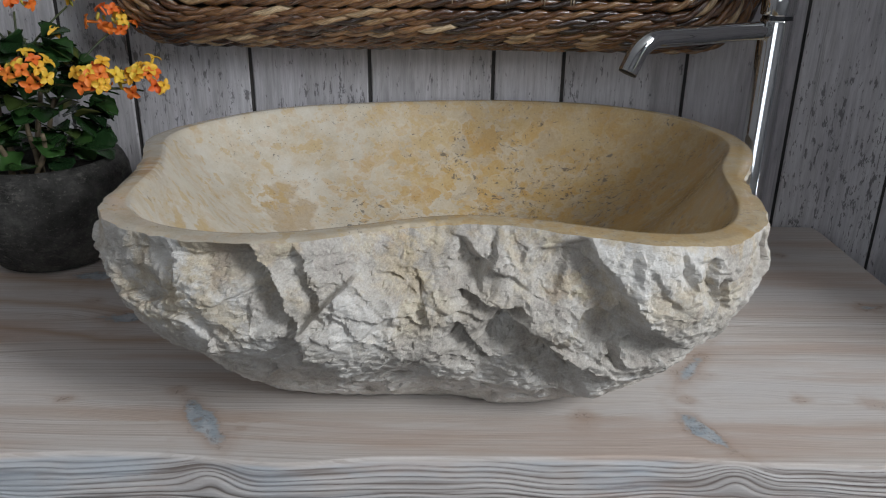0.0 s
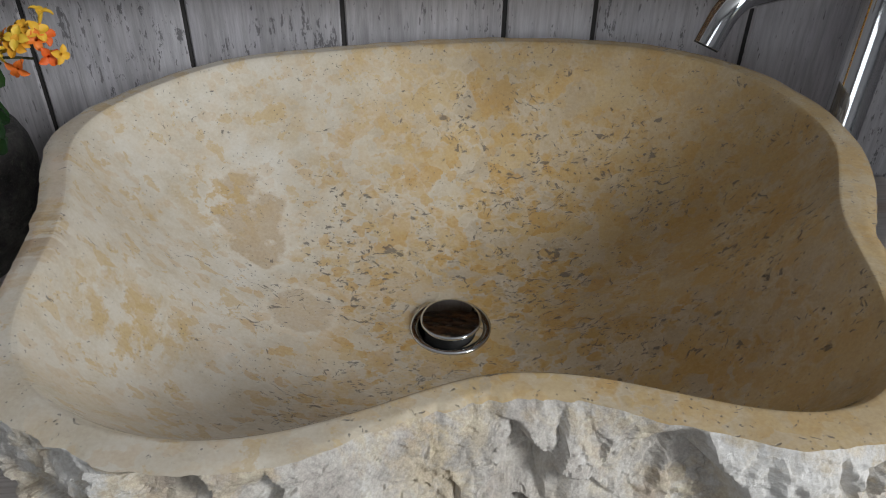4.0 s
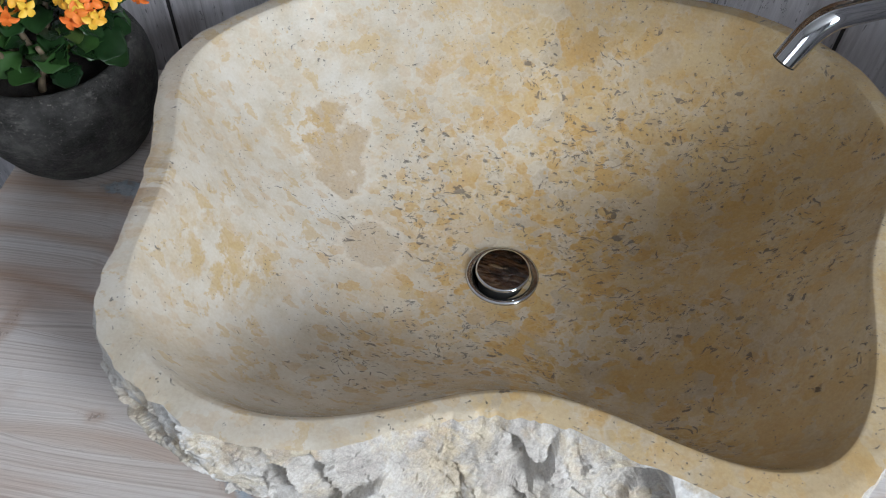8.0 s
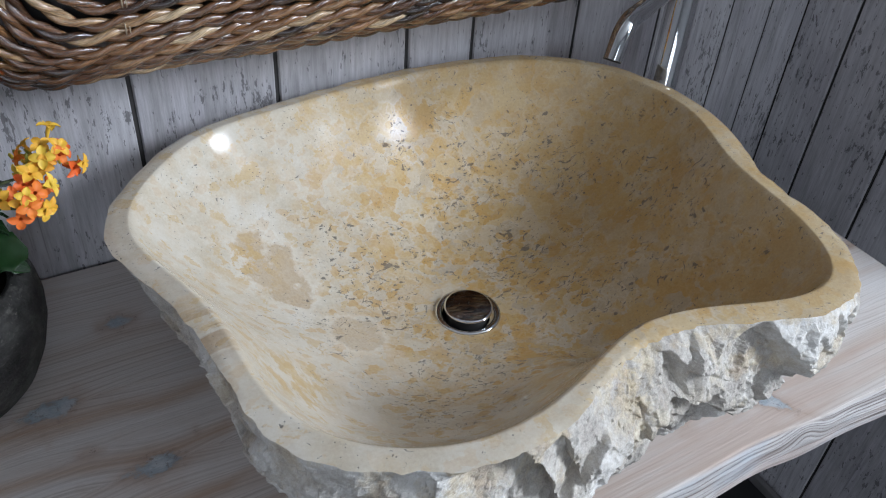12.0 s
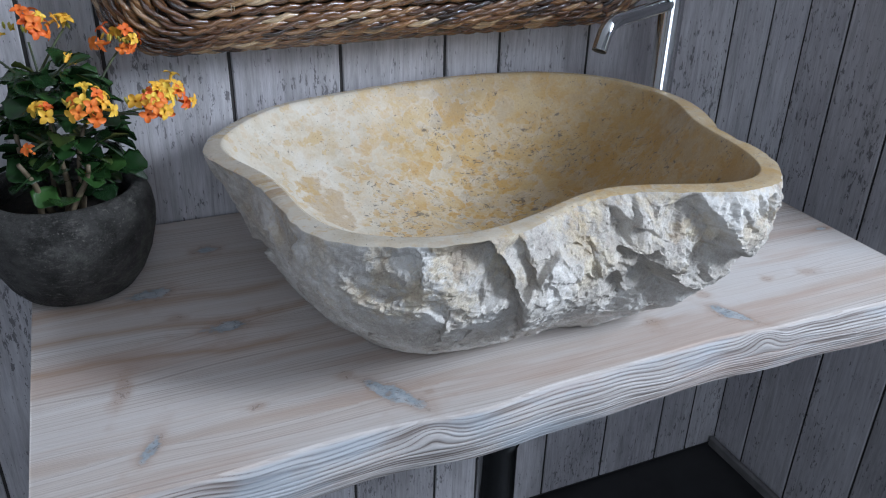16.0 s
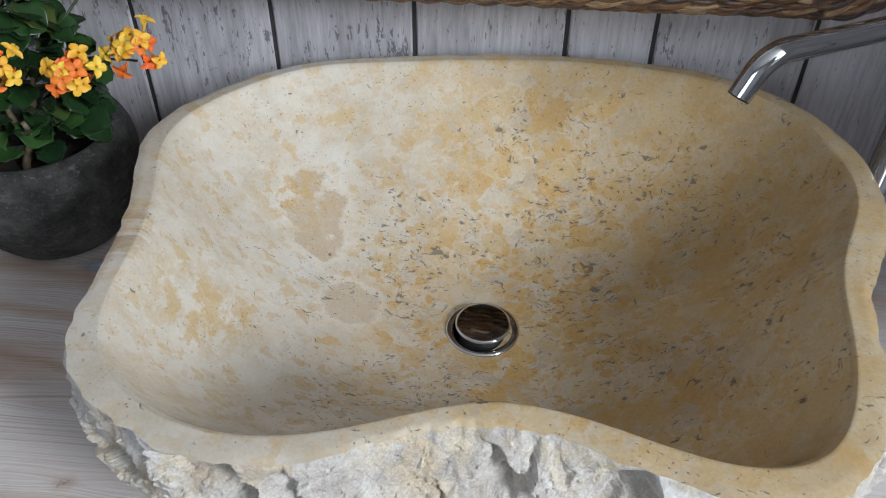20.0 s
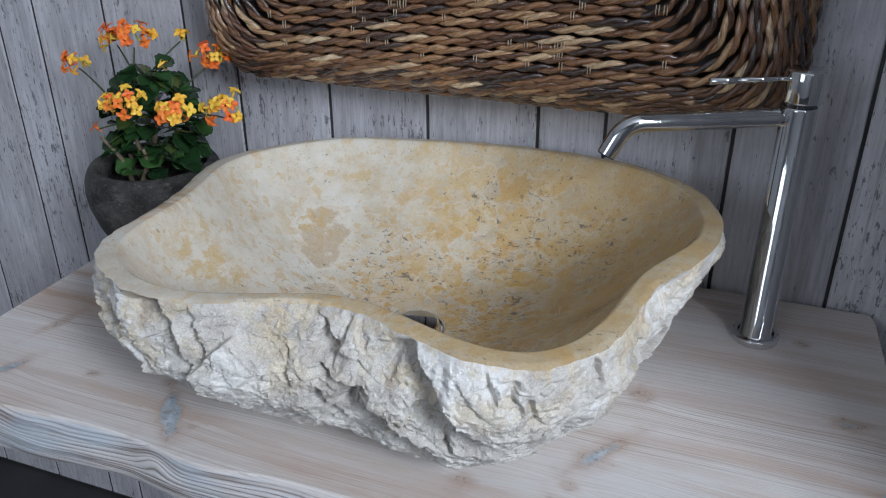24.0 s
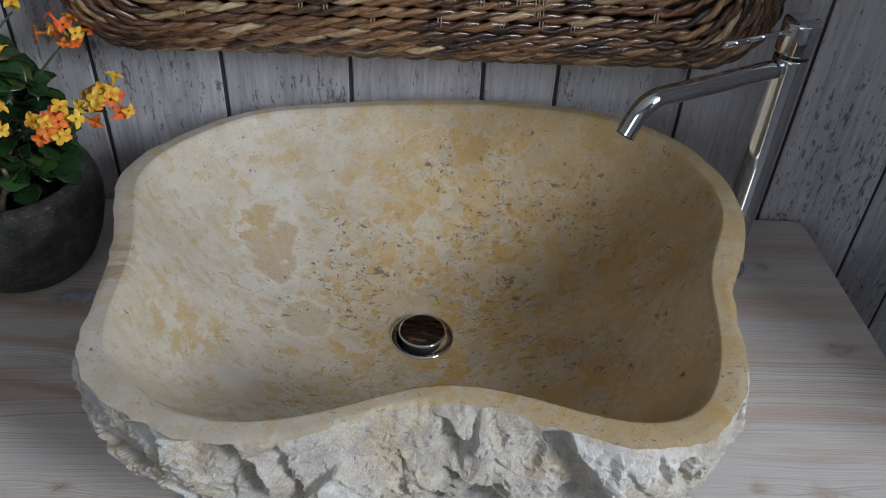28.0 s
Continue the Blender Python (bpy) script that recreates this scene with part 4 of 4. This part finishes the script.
def rope(hx, hz, radius, y, thick, seed):
    """A ring of two twisted strands."""
    line, s, total = rounded(hx, hz, radius)
    r = np.random.default_rng(seed)
    n = len(line)
    wob = np.stack([s * 9, 0 * s + seed, 0 * s], -1)
    c = np.stack([line[:, 0], 0 * s + y, line[:, 1]], -1)
    t = np.roll(c, -1, 0) - np.roll(c, 1, 0)
    t /= np.linalg.norm(t, axis=1)[:, None]
    out = np.cross(t, np.array([0, 1.0, 0]))
    c = c + out * (0.0011 * lattice(wob, 1))[:, None] + np.array([0, 1.0, 0]) * (0.0014 * lattice(wob + 31, 2))[:, None]
    turns = max(2, round(total / 0.052))
    verts, faces, tone, along, rim_u, rim_v = [], [], [], [], [], []
    m, start = 10, r.uniform(0, 6)
    for strand in (0, 1):
        ph = 2 * np.pi * turns * s / total + strand * np.pi + start
        off = thick * 0.46
        mid = c + off * (np.cos(ph)[:, None] * out + np.sin(ph)[:, None] * np.array([0, 1.0, 0]))
        fat = thick * (0.64 + 0.08 * lattice(np.stack([s * 26, 0 * s + seed, 0 * s + strand], -1), 7))
        a = np.linspace(0, 2 * np.pi, m, endpoint=False)
        ringp = mid[:, None] + fat[:, None, None] * (np.cos(a)[None, :, None] * out[:, None] + np.sin(a)[None, :, None] * np.array([0, 1.0, 0]))
        b = len(verts)
        verts += ringp.reshape(-1, 3).tolist()
        i, j = np.meshgrid(np.arange(n), np.arange(m), indexing="ij")
        k, l = (i + 1) % n, (j + 1) % m
        faces += (b + np.stack([i * m + j, i * m + l, k * m + l, k * m + j], -1).reshape(-1, 4)).tolist()
        # each straw changes colour where it dives behind the other
        cell = np.floor((ph - np.pi / 2) / (2 * np.pi)).astype(int)
        cell -= cell.min()
        tone += np.repeat(np.clip(r.normal(0.45, 0.24, cell.max() + 2), 0.10, 1.0)[cell], m).tolist()
        along += np.repeat(s + 7.3 * seed + 3.1 * strand, m).tolist()
        rim_u += np.cos(a[None] - 0.5 * ph[:, None]).reshape(-1).tolist()
        rim_v += np.sin(a[None] - 0.5 * ph[:, None]).reshape(-1).tolist()
    me = mesh_of("rope", verts, faces)
    for name, values in (("tone", tone), ("along", along), ("rim_u", rim_u), ("rim_v", rim_v)):
        attribute(me, name, values)
    return me


rp0 = random.Random(3)
mid_z, hz = (BZ0 + BZ1) / 2, (BZ1 - BZ0) / 2
rings = []
for i in range(9):                                  # the rounded side, from the wall outwards
    a = radians(6 + 10.0 * i)
    d = 0.058 * (1 - math.cos(a)) + 0.006
    rings.append((BX - d, hz - d * 0.8, 0.075 - 0.002 * i, 0.030 - 0.071 * math.sin(a)))
for i in range(11):                                 # the flat face, ring within ring
    d = 0.066 + 0.0127 * i
    rings.append((BX - d, hz - d * 0.9, max(0.010, 0.056 - 0.0038 * i), -0.0415 - 0.0008 * (i % 2)))
for i, (hx, hh, radius, y) in enumerate(rings):
    part("rope", rope(hx, hh, min(radius, hh * 0.9), y, 0.0056, 100 + i), M_FIBRE, basket, m=Matrix.Translation((0, 0, mid_z - 1.085)))
for k in range(90):
    sx, sz = rp0.uniform(-0.27, 0.30), 1.1425 + 0.01143 * rp0.randrange(14)
    for side in (-0.0016, 0.0016):
        part("stitch", tube("stitch", [(sx + side, -0.0455, sz - 1.085 - 0.005), (sx + side, -0.0465, sz - 1.085), (sx + side, -0.0455, sz - 1.085 + 0.005)], 0.0006, 6), M_TWINE, basket, "pale binding thread")
# unseen dark filler; its colour stands for the shade between the ropes
part("backing", box(2 * BX - 0.09, 0.056, 2 * hz - 0.09, 0.026, 3), M_GAP, basket, "added dark box behind the ropes, giving the shade in the gaps", Matrix.Translation((0, 0.002, mid_z - 1.085)))

# ---------------------------------------------------------------- the flower pot
PX, PY = -0.447, -0.125
pot = thing("flower_pot", PX, PY, TOP, "rounded charcoal clay flower pot on the counter", "pot")
prof = [(0.0001, 0.0), (0.056, 0.0), (0.064, 0.003), (0.074, 0.016), (0.085, 0.040), (0.0925, 0.068), (0.0942, 0.086), (0.0925, 0.103), (0.088, 0.115), (0.084, 0.1205), (0.079, 0.122),
        (0.0735, 0.119), (0.0705, 0.112), (0.073, 0.096), (0.076, 0.082)]
part("shell", lathe("shell", prof, 64), M_POT, pot)
soil = np.array([[(r * math.cos(a), r * math.sin(a), 0.092 + 0.004 * noise.noise((r * 60 * math.cos(a), r * 60 * math.sin(a), 3.0))) for a in np.linspace(0, 2 * np.pi, 40, endpoint=False)] for r in (0.0735, 0.055, 0.04, 0.025, 0.01, 0.0001)])
part("soil", grid("soil", soil, wrap=True), M_SOIL, pot, "dark potting soil")

# ---------------------------------------------------------------- the flowering plant
plant = thing("flowering_plant", PX, PY, TOP + 0.092, "bushy succulent with dark green leaves and orange and yellow flowers", "plant")
rp = random.Random(7)


def leaf_mesh(length, width, cup):
    n, m = 9, 7
    p = np.zeros((n, m, 3))
    for i in range(n):
        t = i / (n - 1)
        w = width * (0.16 + 0.84 * min(1, t * 1.9) ** 1.4) * (1 - max(0, t - 0.62) ** 2 * 5.2)
        w *= 1 + 0.08 * math.cos(i * math.pi)          # scalloped margin
        for j in range(m):
            q = j / (m - 1) * 2 - 1
            p[i, j] = (t * length, q * w, cup * (q * q) * w - 0.25 * length * t * t)
    low = p.copy()
    low[..., 2] -= 0.0012 * np.maximum(0.15, 1 - np.abs(np.linspace(-1, 1, m)))[None]
    shape = np.concatenate([p, low[:, ::-1]], 1)
    return grid("leaf", shape, wrap=True)


LEAVES = [leaf_mesh(0.030, 0.0150, 0.35), leaf_mesh(0.037, 0.0190, 0.25), leaf_mesh(0.024, 0.0125, 0.5), leaf_mesh(0.034, 0.0165, 0.1)]


def flower_mesh(material):
    """Four pointed petals round a small throat."""
    n, m = 6, 5
    verts, faces = [], []
    for k in range(4):
        a = k * math.pi / 2
        b = len(verts)
        for i in range(n):
            t = i / (n - 1)
            w = 0.0031 * math.sin(math.pi * (0.16 + 0.80 * t)) ** 0.8
            for j in range(m):
                q = j / (m - 1) * 2 - 1
                x_, y_, z_ = 0.0010 + 0.0072 * t, q * w, 0.0012 * math.sin(t * 2.6) + 0.0012 * q * q - 0.0012 * t * t
                verts.append((x_ * math.cos(a) - y_ * math.sin(a), x_ * math.sin(a) + y_ * math.cos(a), z_))
        faces += [(b + i * m + j, b + i * m + j + 1, b + (i + 1) * m + j + 1, b + (i + 1) * m + j) for i in range(n - 1) for j in range(m - 1)]
    b = len(verts)
    for zz, r in ((0.0006, 0.0014), (-0.004, 0.0016), (-0.009, 0.0011)):
        verts += [(r * math.cos(q * math.pi / 3), r * math.sin(q * math.pi / 3), zz) for q in range(6)]
    faces += [(b + i * 6 + j, b + i * 6 + (j + 1) % 6, b + (i + 1) * 6 + (j + 1) % 6, b + (i + 1) * 6 + j) for i in range(2) for j in range(6)]
    me = mesh_of("flower", verts, faces)
    me.materials.append(material)
    return me


FLOWERS = {"o": flower_mesh(M_ORANGE), "y": flower_mesh(M_YELLOW)}
BUD = lathe("bud", [(0.0001, -0.004), (0.0011, -0.002), (0.0016, 0.001), (0.0009, 0.0042), (0.0001, 0.005)], 8)
BUD.materials.append(M_BUD)


def turned(direction, spin=0.0):
    return Vector(direction).to_track_quat("Z", "Y").to_matrix().to_4x4() @ Matrix.Rotation(spin, 4, "Z")


# main stems
CROWN = []
for k, (sx, sy, hx, hy, hz_) in enumerate(((0.0, -0.02, 0.012, -0.03, 0.09), (0.012, -0.012, 0.035, -0.015, 0.10), (-0.015, -0.01, -0.035, -0.01, 0.11), (-0.004, 0.008, 0.0, 0.02, 0.12), (0.006, -0.03, 0.03, -0.05, 0.07), (-0.02, -0.02, -0.03, -0.05, 0.08))):
    pts = [(sx + (hx - sx) * t + 0.004 * math.sin(5 * t + k), sy + (hy - sy) * t + 0.003 * math.cos(4 * t + k), -0.004 + hz_ * t) for t in np.linspace(0, 1, 9)]
    part("stem", tube("stem", pts, np.linspace(0.0040, 0.0022, 9), 10), M_STEM, plant)
    CROWN.append(pts)
for k in range(170):
    # leaves fill a bushy crown, thinner low down
    a, h = rp.uniform(0, 2 * math.pi), rp.random() ** 0.8
    girth = 0.054 * math.sin(math.pi * (0.22 + 0.66 * h)) * rp.uniform(0.35, 1.0)
    at = Vector((0.014 + girth * math.cos(a), 0.002 + girth * 0.9 * math.sin(a), 0.022 + 0.135 * h))
    outw = Vector((math.cos(a), math.sin(a), rp.uniform(-0.5, 0.7)))
    m = Matrix.Translation(at) @ outw.to_track_quat("X", "Z").to_matrix().to_4x4() @ Matrix.Rotation(rp.uniform(-0.6, 0.6), 4, "X") @ Matrix.Scale(rp.uniform(0.7, 1.1), 4)
    part("leaf", LEAVES[rp.randrange(4)], M_LEAF, plant, m=m)

# flower heads: centre, spread, count, share of yellow
HEADS = [((-0.325, -0.115, 1.056), 0.027, 13, 0.5), ((-0.364, -0.078, 1.113), 0.023, 9, 0.1), ((-0.350, -0.180, 1.068), 0.024, 12, 0.45), ((-0.408, -0.198, 1.077), 0.023, 10, 0.25),
         ((-0.448, -0.186, 1.072), 0.012, 4, 0.25), ((-0.417, -0.108, 1.102), 0.005, 1, 1.0), ((-0.450, -0.120, 1.138), 0.024, 9, 0.25), ((-0.560, -0.110, 1.096), 0.019, 8, 0.2),
         ((-0.464, -0.197, 1.038), 0.004, 1, 0.6), ((-0.416, -0.068, 1.131), 0.010, 3, 0.8), ((-0.500, -0.095, 1.130), 0.020, 8, 0.5)]
ORIGIN = Vector((PX, PY, TOP + 0.092))
for centre, spread, count, yellow in HEADS:
    c = Vector(centre) - ORIGIN
    root = Vector(CROWN[rp.randrange(4)][8]) * 0.9
    sag = (root + c) / 2 + Vector((0, 0, 0.012))
    line = [root * (1 - t) ** 2 + sag * 2 * t * (1 - t) + (c - Vector((0, 0, spread * 0.5))) * t * t for t in np.linspace(0, 1, 10)]
    head = part("flower_head", tube("flower_head", line, np.linspace(0.0018, 0.0011, 10), 8), M_TWIG, plant, "stalk with a cluster of small flowers")
    lean = Vector((c.x, c.y - 0.02, 0.03)).normalized()
    for i in range(count + count // 3):
        d = Vector((rp.gauss(0, 1), rp.gauss(0, 1) - 0.5, rp.gauss(0, 1) + 0.5)).normalized()
        d = (d + lean * 0.5).normalized()
        at = c + Vector((d.x, d.y, d.z * 0.8)) * spread * rp.uniform(0.65, 1.3)
        m = Matrix.Translation(at) @ turned(d + Vector((0, -0.25, 0.15)), rp.uniform(0, 1.5)) @ Matrix.Scale(rp.uniform(0.90, 1.2), 4)
        kind = "y" if rp.random() < yellow + 0.12 else "o"
        part("flower", FLOWERS[kind], None, head, m=m)
        if rp.random() < 0.9:
            at = c + d.cross(Vector((0.3, 0.2, 1))).normalized() * spread * rp.uniform(0.3, 0.9)
            part("bud", BUD, None, head, m=Matrix.Translation(at) @ turned((rp.gauss(0, 0.5), rp.gauss(0, 0.5) - 0.3, 1)))
